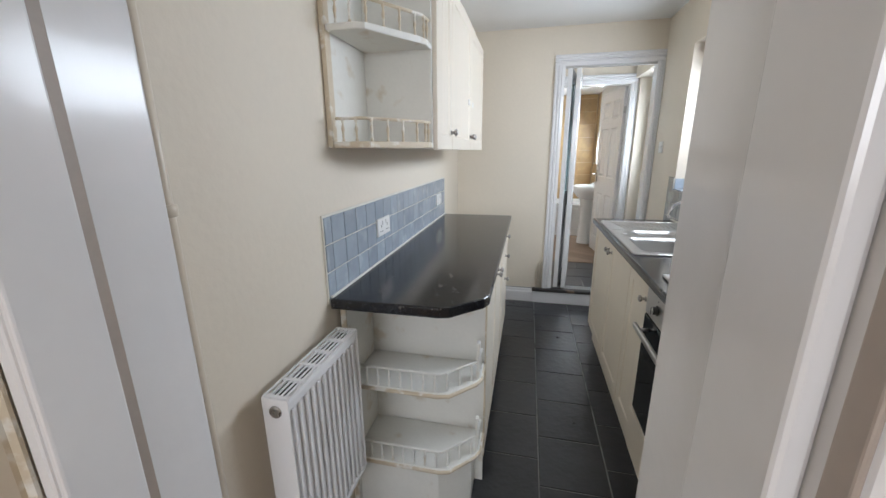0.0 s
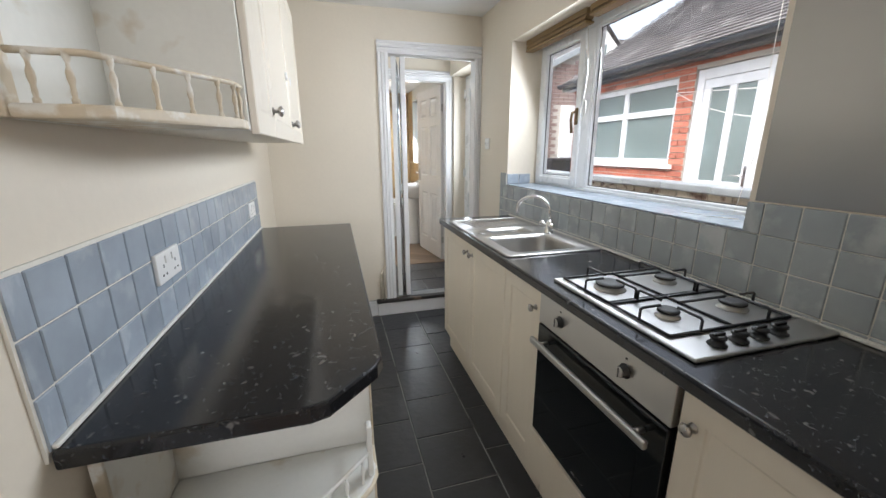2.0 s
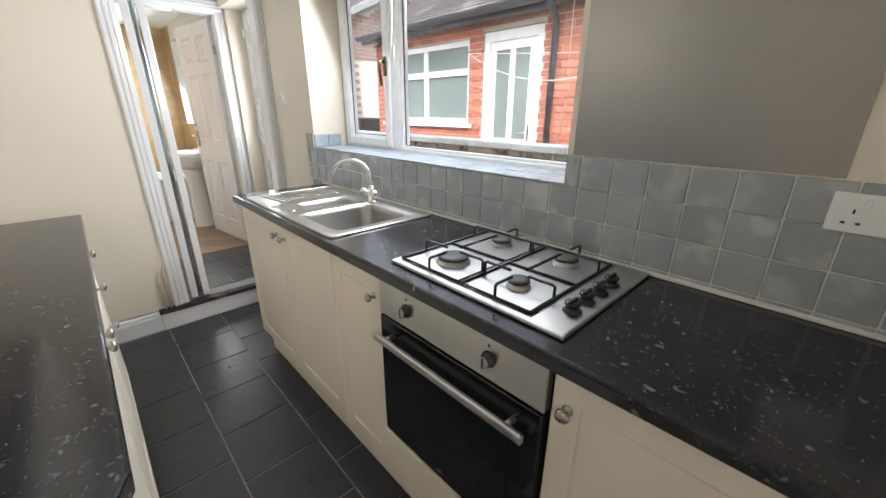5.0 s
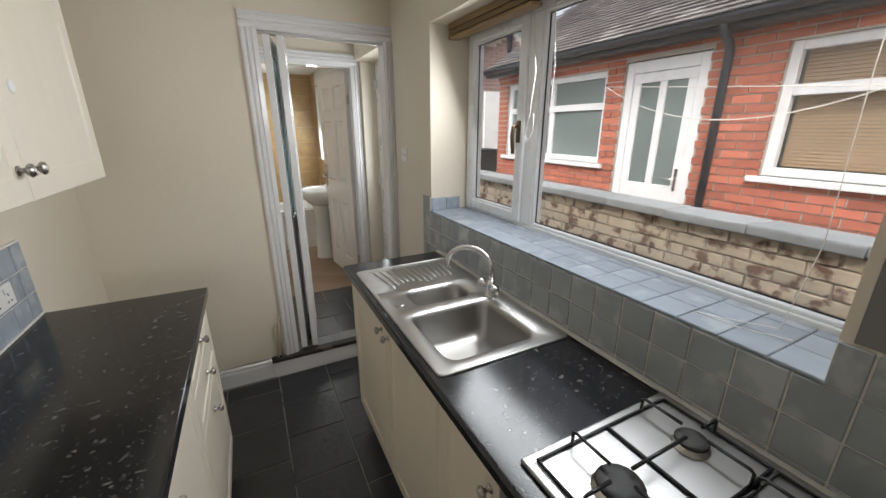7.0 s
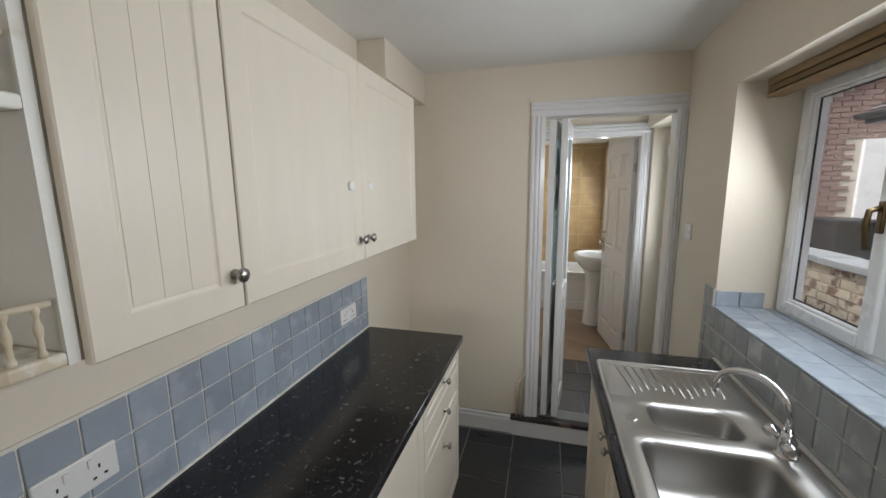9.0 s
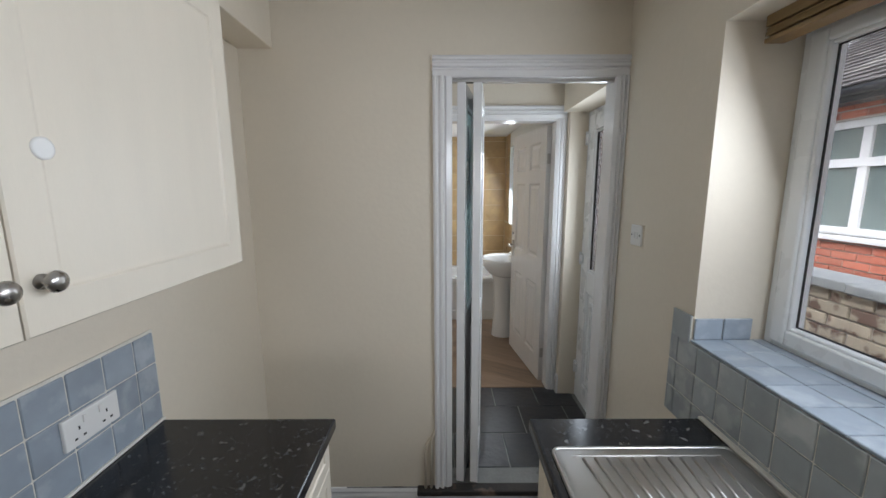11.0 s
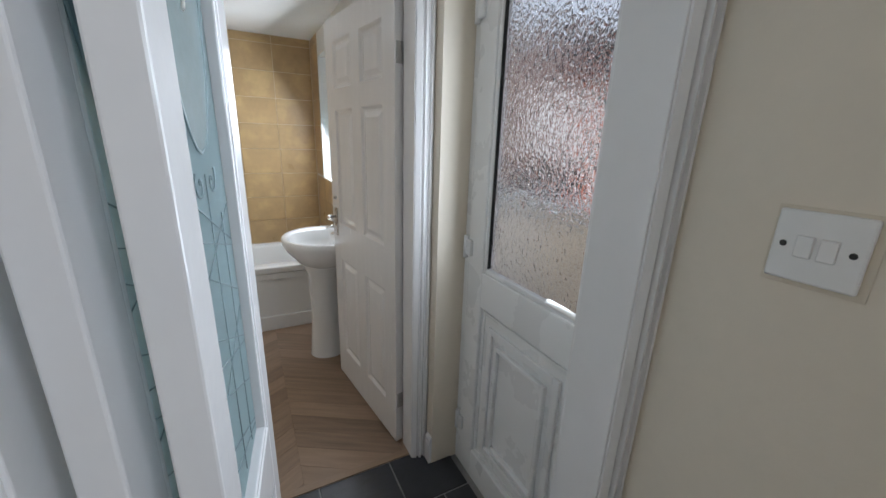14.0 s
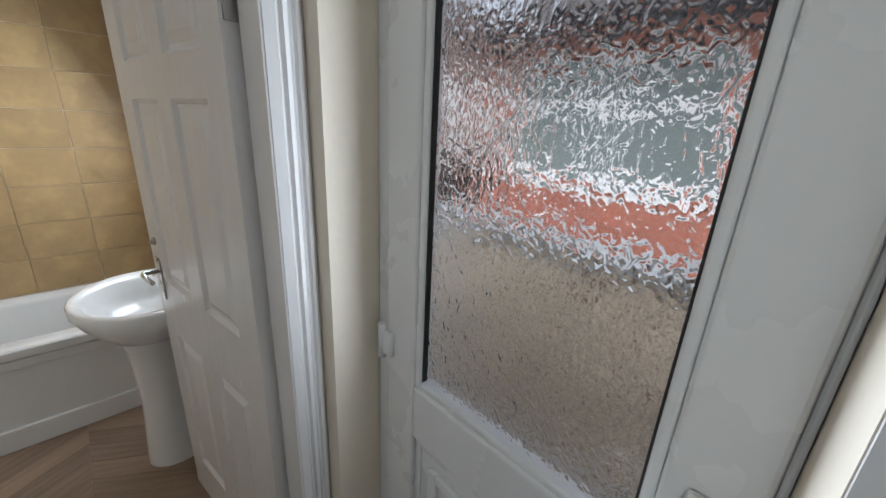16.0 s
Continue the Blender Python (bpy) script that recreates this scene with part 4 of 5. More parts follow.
for i in range(6):
    a = i * math.pi / 3
    turned(bm, (0.84 + 0.018 * math.cos(a), 3.93 + 0.018 * math.sin(a), zs - 0.159), (0, 0, 1), ((0, 0.005), (0.0006, 0.005)), 8)
part("waste_holes", bm, DARKP, sk_t)
part("overflow_cap", turned(bmesh.new(), (0.682, 4.22, zs), (0, 0, 1), ((0, 0.020), (0.003, 0.019), (0.004, 0.012))), STEEL, sk_t)

tp = thing("tap", (1.075, 4.13, WT), "chrome monobloc kitchen tap with a swan-neck spout", "tap")
part("base", turned(bmesh.new(), (1.066, 4.13, zs), (0, 0, 1), ((0, 0.030), (0.006, 0.028), (0.012, 0.022), (0.05, 0.022), (0.062, 0.016), (0.075, 0.014)), 20), CHROME, tp)
arc = []
for i in range(17):
    a = math.pi * (1.08 * i / 16)
    d = 0.102 * (1 - math.cos(a))
    arc.append((1.066 - d * 0.62, 4.13 + d * 0.78, WT + 0.125 + 0.085 * math.sin(a)))
part("spout", tube(bmesh.new(), [(1.066, 4.13, WT + 0.07)] + arc, 0.0105, 12), CHROME, tp)
for sy in (-1, 1):
    h_ = part("tap_handle", turned(bmesh.new(), (1.066, 4.13, WT + 0.045), (-0.35, sy, 0.15), ((0.015, 0.012), (0.035, 0.012), (0.04, 0.019), (0.055, 0.021), (0.066, 0.017), (0.068, 0.008))), CHROME, tp)
solid("worktop_sealant", one(1.126, XR - 0.0085, 2.262, 4.80, WT + 0.0005, WT + 0.010, bev=0.003), SEAL, "white sealant bead behind the worktop", "sealant", "structure")
solid("worktop_sealant", one(XL + 0.0095, XL + 0.020, 2.90, 4.81, WT + 0.0005, WT + 0.009, bev=0.003), SEAL, "white sealant bead behind the worktop", "sealant", "structure")

# ---- corner shelf units with spindle galleries ----
SPINDLE = ((0, 0.0055), (0.006, 0.0055), (0.009, 0.0035), (0.016, 0.0042), (0.024, 0.0035), (0.034, 0.0058), (0.042, 0.0058), (0.050, 0.0032), (0.056, 0.0030), (0.062, 0.0055), (0.070, 0.0055))


def gallery(parent, pts, z, h, steps, m=UNITE):
    """A small spindle rail along a line of plan points."""
    bm = tube(bmesh.new(), [(x, y, z + h) for x, y in pts], 0.0055, 6)
    rail_ob = part("gallery_rail", bm, m, parent)
    for (a, b), k in zip(zip(pts, pts[1:]), steps):
        for i in range(k):
            t = (i + 0.5) / k
            x, y = a[0] + (b[0] - a[0]) * t, a[1] + (b[1] - a[1]) * t
            part("spindle", turned(bmesh.new(), (x, y, z), (0, 0, 1), [(d * h / 0.07, r) for d, r in SPINDLE], 8), m, parent)
    return rail_ob


lo_u = thing("corner_shelf_unit", (-0.32, 3.07, 0), "white open-ended floor shelf unit with turned spindle rails", "shelf unit")
part("back_panel", one(XL + 0.03, -0.058, 3.205, 3.222, 0.0, WT - 0.041), UNITW, lo_u)
part("side_panel", one(XL + 0.012, XL + 0.03, 2.965, 3.222, 0.0, WT - 0.041), UNITW, lo_u)
part("edge_strip", one(XL + 0.010, XL + 0.032, 2.957, 2.966, 0.0, WT - 0.041, bev=0.002), UNITE, lo_u, "yellowed edge strip")
part("side_strip", one(-0.0575, -0.052, 3.19, 3.223, 0.15, WT - 0.041), UNITE, lo_u)
SHELF = ((XL + 0.031, 2.945), (-0.205, 2.945), (-0.165, 2.955), (-0.075, 3.050), (-0.060, 3.085), (-0.060, 3.204), (XL + 0.031, 3.204))
LINE = ((XL + 0.036, 2.955), (-0.195, 2.955), (-0.072, 3.075), (-0.068, 3.17))
for z in (0.628, 0.283):
    part("shelf", prism(bmesh.new(), SHELF, z - 0.022, z, bev=0.005), UNITW, lo_u)
    part("shelf_edge", tube(bmesh.new(), [(x, y, z - 0.013) for x, y in ((XL + 0.032, 2.945), (-0.205, 2.945), (-0.165, 2.955), (-0.075, 3.050), (-0.060, 3.085), (-0.060, 3.20))], 0.0085, 6), UNITE, lo_u)
    gallery(lo_u, LINE, z, 0.075, (8, 3, 2), UNITW)
    part("rail_end", one(-0.078, -0.064, 3.070, 3.098, z, z + 0.155, bev=0.004), UNITW, lo_u)
part("plinth", prism(bmesh.new(), ((XL + 0.031, 2.985), (-0.215, 2.985), (-0.095, 3.09), (-0.095, 3.204), (XL + 0.031, 3.204)), 0.0, 0.260), UNITW, lo_u)

up_u = thing("corner_shelf_unit", (-0.45, 3.2, 1.52), "ivory open-ended wall shelf unit with spindle rails", "shelf unit")
UB, UT = 1.515, 2.215
part("edge_strip", one(XL + 0.001, XL + 0.020, 2.985, 3.02, UB, UT, bev=0.003), UNITE, up_u, "yellowed edge strip")
part("side_panel", one(XL + 0.001, XL + 0.018, 3.02, 3.310, UB, UT), UNITW, up_u)
part("back_panel", one(XL + 0.018, -0.30, 3.294, 3.310, UB, UT), UNITW, up_u)
USH = ((XL + 0.021, 2.99), (-0.475, 2.99), (-0.44, 3.0), (-0.32, 3.19), (-0.30, 3.23), (-0.30, 3.293), (XL + 0.021, 3.293))
ULINE = ((XL + 0.028, 3.0), (-0.465, 3.0), (-0.315, 3.225), (-0.308, 3.288))
for z in (1.537, 1.90, 2.213):
    part("shelf", prism(bmesh.new(), USH, z - 0.022, z, bev=0.005), UNITW if z > 1.6 else UNITE, up_u)
    if z < 2.2:
        gallery(up_u, ULINE, z, 0.075, (2, 4, 2))

# wall cabinets
for y0, y1, ds, ks, lab in ((3.312, 3.62, [(3.312, 3.62)], [(3.595,)], "narrow ivory wall cabinet with a pewter knob"), (3.622, 4.812, [(3.622, 4.218), (4.218, 4.812)], [(4.185,), (4.250,)], "ivory double-door wall cabinet with pewter knobs")):
    g = thing("wall_cabinet", (-0.44, (y0 + y1) / 2, UB), lab, "cabinet", "kitchen wall cabinets")
    part("body", one(XL + 0.001, -0.302, y0, y1, UB, UT), UNIT, g)
    for (a, b), k in zip(ds, ks):
        d = part("door", shaker(-0.281, a + 0.0015, b - 0.0015, UB - 0.008, UT + 0.004, 1, 0.06), UNIT, g)
        knob(d, -0.281, k[0], UB + 0.072, (1, 0, 0), r=0.017)
        if b - a < 0.4:
            for q in range(3):
                w = (b - a - 0.146) / 3
                part("board", one(-0.2866, -0.2856, a + 0.071 + q * (w + 0.0013) + 0.001, a + 0.071 + (q + 1) * (w + 0.0013) - 0.001, UB + 0.064, UT - 0.068, bev=0.0006), UNIT, d)
        if b - a > 0.4:
            yy = k[0] + (0.002 if k[0] < 4.2 else -0.002) - (0.05 if k[0] < 4.2 else -0.035)
            part("child_catch", turned(bmesh.new(), (-0.281, yy, UB + 0.268), (1, 0, 0), ((-0.006, 0.017), (0.003, 0.017), (0.004, 0.014), (0.0045, 0.006))), PLASTIC, d, "white round plastic catch")

# ---- radiator ----
rd = thing("radiator", (-0.52, 2.66, 0.2), "white ribbed panel radiator on the wall", "radiator")
ry0, ry1, rz0, rz1 = 2.465, 2.862, 0.32, 0.905
bm = bmesh.new()
n_ = 12
for i in range(n_):
    w = (ry1 - ry0 - 0.03) / n_
    y = ry0 + 0.015 + i * w
    part("rib", one(-0.4805, -0.470, y + 0.001, y + w * 0.42, rz0 + 0.024, rz1 - 0.038, bev=0.004), RADW, rd)
box(bm, -0.489, -0.480, ry0 + 0.004, ry1 - 0.003, rz0 + 0.01, rz1 - 0.02)
box(bm, -0.492, -0.4715, ry0, ry1, rz1 - 0.036, rz1 - 0.006, bev=0.006)
box(bm, -0.492, -0.4715, ry0, ry1, rz0, rz0 + 0.022, bev=0.006)
part("front_panel", bm, RADW, rd)
part("back_panel", one(-0.548, -0.535, ry0, ry1, rz0, rz1 - 0.01, bev=0.004), RADW, rd)
for y in (ry0 - 0.002, ry1 - 0.002):
    part("side_panel", one(-0.546, -0.470, y, y + 0.005, rz0 + 0.01, rz1 + 0.001, bev=0.002), RADW, rd)
bm = bmesh.new()
for x0, x1 in ((-0.546, -0.541), (-0.475, -0.470), (-0.5285, -0.5255), (-0.5145, -0.5115), (-0.5005, -0.4975), (-0.488, -0.485)):
    box(bm, x0, x1, ry0 + 0.003, ry1 - 0.002, rz1 - 0.003, rz1 + 0.002)
k = 5
for i in range(k + 1):
    y = ry0 + 0.003 + (ry1 - ry0 - 0.017) * i / k
    box(bm, -0.539, -0.477, y, y + 0.012, rz1 - 0.0065, rz1 + 0.0015)
part("top_grille", bm, RADW, rd)
# Added dark block gives the shade seen between the grille bars.
part("inside", one(-0.534, -0.493, ry0 + 0.01, ry1 - 0.01, rz0 + 0.02, rz1 - 0.014), DARKP, rd, "dark block in place of the shaded convector space")
part("blank_plug", turned(bmesh.new(), (-0.507, ry0 - 0.002, rz1 - 0.035), (0, -1, 0), ((0, 0.017), (0.004, 0.017), (0.005, 0.012), (0.0055, 0.004)), 12), PEWTER, rd)
part("bracket", one(-0.591, -0.548, 2.52, 2.55, 0.4, 0.8), RADW, rd)
part("valve", turned(bmesh.new(), (-0.51, ry0 - 0.02, 0.30), (0, 0, -1), ((0, 0.012), (0.02, 0.012), (0.03, 0.008), (0.295, 0.008))), CHROME, rd)

# pipe in the corner by the doorway
pp = thing("wall_pipe", (XL + 0.014, 2.340, 0), "cream painted pipe clipped up the wall", "pipe")
part("pipe_run", tube(bmesh.new(), ((XL + 0.013, 2.340, 0), (XL + 0.013, 2.339, 1.3), (XL + 0.013, 2.340, ZC)), 0.0115, 12), PIPEC, pp)
part("coupling", turned(bmesh.new(), (XL + 0.013, 2.340, 1.385), (0, 0, 1), ((0, 0.012), (0.003, 0.017), (0.022, 0.017), (0.025, 0.012)), 12), PIPEC, pp)
pp = thing("heating_pipes", (0.22, YE - 0.05, 0.15), "pair of cream painted pipe stubs beside the architrave", "pipe")
for x, h in ((0.222, 0.27), (0.252, 0.32)):
    part("pipe_run", tube(bmesh.new(), ((x, YE - 0.015, ZL), (x, YE - 0.015, ZL + h - 0.06), (x + 0.008, YE - 0.014, ZL + h - 0.02), (x + 0.022, YE - 0.008, ZL + h), (x + 0.03, YE + 0.01, ZL + h + 0.01)), 0.008, 8), PIPEC, pp)

# ---- sockets and switch ----
def socket(y0, y1, z0, z1, x, s, label, gangs=2):
    g = thing("socket", (x, (y0 + y1) / 2, (z0 + z1) / 2), label, "socket", "wall sockets")
    lo, hi = sorted((x, x + s * 0.010))
    part("faceplate", one(lo, hi, y0, y1, z0, z1, bev=0.003), PLASTIC, g)
    xa = x + s * 0.0102
    for i in range(gangs):
        yc = y0 + (y1 - y0) * (i + 0.5) / gangs
        zc = (z0 + z1) / 2
        lo, hi = sorted((xa - s * 0.002, xa + s * 0.0008))
        bm = bmesh.new()
        for dy, dz, w, h in ((0, 0.010, 0.0035, 0.009), (-0.011, -0.014, 0.007, 0.005), (0.011, -0.014, 0.007, 0.005)):
            box(bm, lo, hi, yc + dy - w / 2, yc + dy + w / 2, zc + dz - 0.006 - h / 2, zc + dz - 0.006 + h / 2)
        part("pin_holes", bm, DARKP, g)
        sy = yc + (0.016 if i == 0 else -0.016)
        lo, hi = sorted((xa - s * 0.001, xa + s * 0.004))
        part("rocker", one(lo, hi, sy - 0.005, sy + 0.005, zc + 0.010, zc + 0.030, bev=0.001), PLASTIC, g)
    return g


socket(3.346, 3.498, 1.118, 1.201, XL + 0.0095, 1, "white double socket on blue-grey tiles")
socket(4.505, 4.655, 1.104, 1.184, XL + 0.0095, 1, "white double socket at the far end of the tiles")
socket(2.355, 2.503, 1.204, 1.286, XR - 0.0095, -1, "white double socket on grey tiles")
sw = thing("light_switch", (XR, 5.302, 1.52), "white two-gang light switch with paint smears", "switch")
part("faceplate", one(XR - 0.009, XR - 0.0015, 5.258, 5.346, 1.477, 1.565, bev=0.003), PLASTIC, sw)
part("paint_smear", one(XR - 0.002, XR, 5.250, 5.350, 1.470, 1.569, bev=0.0008), PIPEC, sw, "cream paint smeared round the plate")
for y in (5.291, 5.313):
    part("rocker", one(XR - 0.013, XR - 0.008, y - 0.0085, y + 0.0085, 1.508, 1.535, bev=0.0015), PLASTIC, sw)
for y in (5.270, 5.334):
    part("screw", turned(bmesh.new(), (XR - 0.009, y, 1.522), (-1, 0, 0), ((0, 0.004), (0.001, 0.003)), 8), BURNER, sw)

# ---- steel splashback ----
solid("splashback", one(XR - 0.004, XR - 0.0005, 2.495, 3.100, 1.311, 2.12, bev=0.0008), STEELP, "brushed steel splashback sheet behind the hob", "splashback")

# ---- kitchen window ----
XW = 1.388
wd_ = thing("window_1", (XW, 4.0, 1.21), "white two-light plastic window above the sink", "window", kind="structure")
FZ0, FZ1, FY0, FY1 = 1.207, 2.204, 3.122, 4.898
MY0, MY1 = 4.292, 4.372                      # mullion
bm = bmesh.new()
for b in ((FY0, FY0 + 0.036, FZ0, FZ1), (FY1 - 0.034, FY1, FZ0, FZ1), (FY0 + 0.036, FY1 - 0.034, FZ0, FZ0 + 0.030), (FY0 + 0.036, FY1 - 0.034, FZ1 - 0.05, FZ1), (MY0, MY1, FZ0 + 0.030, FZ1 - 0.05)):
    box(bm, XW, XW + 0.066, *b, bev=0.005)
part("window_frame", bm, UPVC, wd_)
c0, c1, d0, d1 = MY1 - 0.004, FY1 - 0.032, FZ0 + 0.028, FZ1 - 0.048
bm = bmesh.new()
for b in ((c0, c0 + 0.052, d0, d1), (c1 - 0.052, c1, d0, d1), (c0 + 0.052, c1 - 0.052, d0, d0 + 0.050), (c0 + 0.052, c1 - 0.052, d1 - 0.038, d1)):
    box(bm, XW - 0.014, XW + 0.05, *b, bev=0.007)
cas = part("casement", bm, UPVC, wd_)


def beads(y0, y1, z0, z1, x, w, parent):
    """Sloping glazing beads round a pane, with the dark gasket line inside them."""
    bm = bmesh.new()
    for b in ((y0, y0 + w, z0, z1), (y1 - w, y1, z0, z1), (y0 + w, y1 - w, z0, z0 + w), (y0 + w, y1 - w, z1 - w, z1)):
        box(bm, x, x + 0.024, *b, bev=0.005)
    part("glazing_bead", bm, UPVC, parent)
    bm = bmesh.new()
    g = w + 0.0035
    for b in ((y0 + w, y0 + g, z0 + w, z1 - w), (y1 - g, y1 - w, z0 + w, z1 - w), (y0 + g, y1 - g, z0 + w, z0 + g), (y0 + g, y1 - g, z1 - g, z1 - w)):
        box(bm, x + 0.018, x + 0.0235, *b)
    part("gasket", bm, DARKP, parent)


beads(FY0 + 0.034, MY0 + 0.002, d0, d1, XW + 0.004, 0.016, wd_)
beads(c0 + 0.050, c1 - 0.050, d0 + 0.048, d1 - 0.036, XW - 0.008, 0.013, cas)
for y0, y1, z0, z1, x in ((FY0 + 0.045, MY0 - 0.005, d0 + 0.008, d1 - 0.008, XW + 0.028), (c0 + 0.056, c1 - 0.056, d0 + 0.054, d1 - 0.042, XW + 0.016)):
    p_ = part("pane", one(x, x + 0.006, y0, y1, z0, z1), GLASS, wd_)
    p_.visible_shadow = False
hd_ = part("handle_base", one(XW - 0.024, XW - 0.012, c0 + 0.016, c0 + 0.040, 1.62, 1.72, bev=0.004), BRONZE, cas)
part("lever", tube(bmesh.new(), ((XW - 0.02, c0 + 0.028, 1.70), (XW - 0.05, c0 + 0.028, 1.69), (XW - 0.055, c0 + 0.028, 1.65), (XW - 0.05, c0 + 0.020, 1.57)), 0.009, 8), BRONZE, hd_, "worn brass lever")
for y0, y1, zlow, zhi in ((4.20, 4.87, 2.135, 2.2045), (3.14, 4.17, 2.155, 2.2045)):
    bl = thing("slat_blind", (1.27, (y0 + y1) / 2, zhi), "raised bamboo-coloured slat blind under the window head", "blind", "window blinds")
    part("head_rail", one(1.245, 1.30, y0, y1, zhi - 0.03, zhi, bev=0.003), BAMBOO, bl)
    z = zhi - 0.036
    i = 0
    while z > zlow + 0.012:
        dx = random.uniform(-0.003, 0.003)
        part("slat", one(1.247 + dx, 1.298 + dx, y0 + 0.004, y1 - 0.004, z - 0.0035, z), BAMBOO, bl)
        z -= 0.0055
        i += 1
    part("bottom_rail", one(1.243, 1.302, y0 + 0.002, y1 - 0.002, zlow - 0.006, zlow + 0.008, bev=0.004), BAMBOO, bl)
bc = thing("blind_cord", (1.29, 4.24, 1.6), "thin white blind cord with looped ends", "cord")
part("cord", tube(bmesh.new(), ((1.285, 4.235, 2.15), (1.295, 4.21, 1.9), (1.29, 4.225, 1.74), (1.29, 4.25, 1.66), (1.285, 4.22, 1.63), (1.285, 4.19, 1.68), (1.29, 4.20, 1.74)), 0.0022, 5), CORD, bc)
part("cord", tube(bmesh.new(), ((1.27, 3.22, 2.14), (1.275, 3.225, 1.8), (1.27, 3.215, 1.45), (1.26, 3.24, 1.24), (1.23, 3.34, 1.227), (1.20, 3.40, 1.228), (1.21, 3.30, 1.227), (1.25, 3.21, 1.228)), 0.0012, 5), CORD, bc)
part("cord", tube(bmesh.new(), ((1.27, 4.10, 2.14), (1.285, 4.09, 1.9), (1.285, 4.11, 1.60)), 0.0012, 5), CORD, bc)

# ---- bifold door ----
def bifold_leaf(name, near, far, label):
    """A half-glazed leaf from its near end to the fold; own axes: x along the leaf, y across it."""
    a, b = Vector(near), Vector(far)
    d = b - a
    L, ang = d.length, math.degrees(math.atan2(d.y, d.x))
    g = thing(name, (0, 0, 0), label, "door", "bifold door leaves", m=pose(a.x, a.y, ZL + 0.012, 0, 0, ang))
    H, T, S = 2.035, 0.020, 0.062
    bm = bmesh.new()
    for b_ in ((0, S, 0, H), (L - S, L, 0, H), (S, L - S, 0, 0.12), (S, L - S, H - 0.09, H), (S, L - S, 0.80, 0.93)):
        box(bm, b_[0], b_[1], -T, T, b_[2], b_[3], bev=0.003)
    part("frame", bm, GLOSS, g)
    part("lower_panel", one(S - 0.004, L - S + 0.004, -0.006, 0.006, 0.115, 0.805), GLOSS, g)
    bm = bmesh.new()
    for b_ in ((S, S + 0.012, 0.93, H - 0.09), (L - S - 0.012, L - S, 0.93, H - 0.09), (S + 0.012, L - S - 0.012, 0.93, 0.942), (S + 0.012, L - S - 0.012, H - 0.102, H - 0.09)):
        box(bm, b_[0], b_[1], -T + 0.002, T - 0.002, b_[2], b_[3], bev=0.003)
    part("glazing_bead", bm, GLOSS, g)
    gl = part("pane", one(S - 0.003, L - S + 0.003, -0.002, 0.002, 0.926, H - 0.086), FROST, g, "sage frosted glass with etched lines")
    bm = bmesh.new()
    x0, x1, z0, z1 = S + 0.02, L - S - 0.02, 0.96, 1.92
    xm = (x0 + x1) / 2
    w = x1 - x0
    lines = [((x0 + w * q, z0), (x0 + w * q, 1.36 + 0.06 * (q == 0.5))) for q in (0.2, 0.5, 0.8)]
    for k in range(5):
        z = 1.02 + 0.085 * k
        lines += [((x0, z), (x1, z - 0.06 + 0.15 * (k % 2))), ((x0, z + 0.05), (x1, z - 0.05))]
    for yy in (-0.0025, 0.0025):
        for p, q in lines:
            tube(bm, ((p[0], yy, p[1]), (q[0], yy, q[1])), 0.0011, 4)
        for sx in (-1, 1):
            tube(bm, [(xm + sx * (0.03 + 0.022 * t * math.cos(7 * t)), yy, 1.41 + 0.022 * t * math.sin(7 * t)) for t in [i / 14 for i in range(15)]], 0.0016, 4)
        tube(bm, [(xm + 0.086 * math.cos(t), yy, 1.66 + 0.215 * math.sin(t)) for t in [2 * math.pi * i / 28 for i in range(29)]], 0.0022, 4)
    part("etching", bm, ETCH, gl)
    for yy in (-0.0032, 0.0022):
        bm = bmesh.new()
        rim_ = [(xm + 0.084 * math.cos(t), 1.66 + 0.213 * math.sin(t)) for t in [2 * math.pi * i / 28 for i in range(28)]]
        f0, f1 = [[bm.verts.new((x, yy + o, z)) for x, z in rim_] for o in (0, 0.001)]
        bm.faces.new(f0)
        bm.faces.new(f1[::-1])
        for i in range(28):
            bm.faces.new((f0[i], f0[i - 1], f1[i - 1], f1[i]))
        bmesh.ops.recalc_face_normals(bm, faces=bm.faces)
        part("oval", bm, OVAL, gl, "darker clear oval in the frosted glass")
    bm = bmesh.new()
    for yy in (-0.0042, 0.0042):
        for k in range(5):
            a_ = 0.6 + k * 0.55
            tube(bm, [(xm + 0.055 * t * math.cos(a_ + t), yy, 1.60 + 0.02 * k + 0.09 * t * math.sin(a_ + t)) for t in [i / 8 for i in range(9)]], 0.0028, 5)
    part("flower_etching", bm, CORD, gl, "white etched flower spray")
    return g


bifold_leaf("bifold_leaf", (0.404, 5.505), (0.482, 5.862), "white half-glazed bifold leaf folded against its pair")
bifold_leaf("bifold_leaf", (0.478, 5.500), (0.530, 5.870), "white half-glazed bifold leaf standing open")
solid("bifold_track", one(0.364, 1.096, YE + 0.012, YE + 0.040, 2.196, 2.2115), STEEL, "steel bifold track under the door head", "track")

solid("trim_reveal_lining", one(XR - 0.006, XR - 0.001, YE + 0.1045, 5.639, ZL, 2.24), GLOSS, "white gloss lining board beside the back door", "lining", "structure")

# ---- back door ----
XD = 1.322
bd = thing("back_door", (XD + 0.03, 6.0, ZL), "white plastic back door with rippled glass and a moulded panel", "door")
DY0, DY1, DZ0, DZ1 = 5.668, 6.352, 0.20, 2.20
bm = bmesh.new()
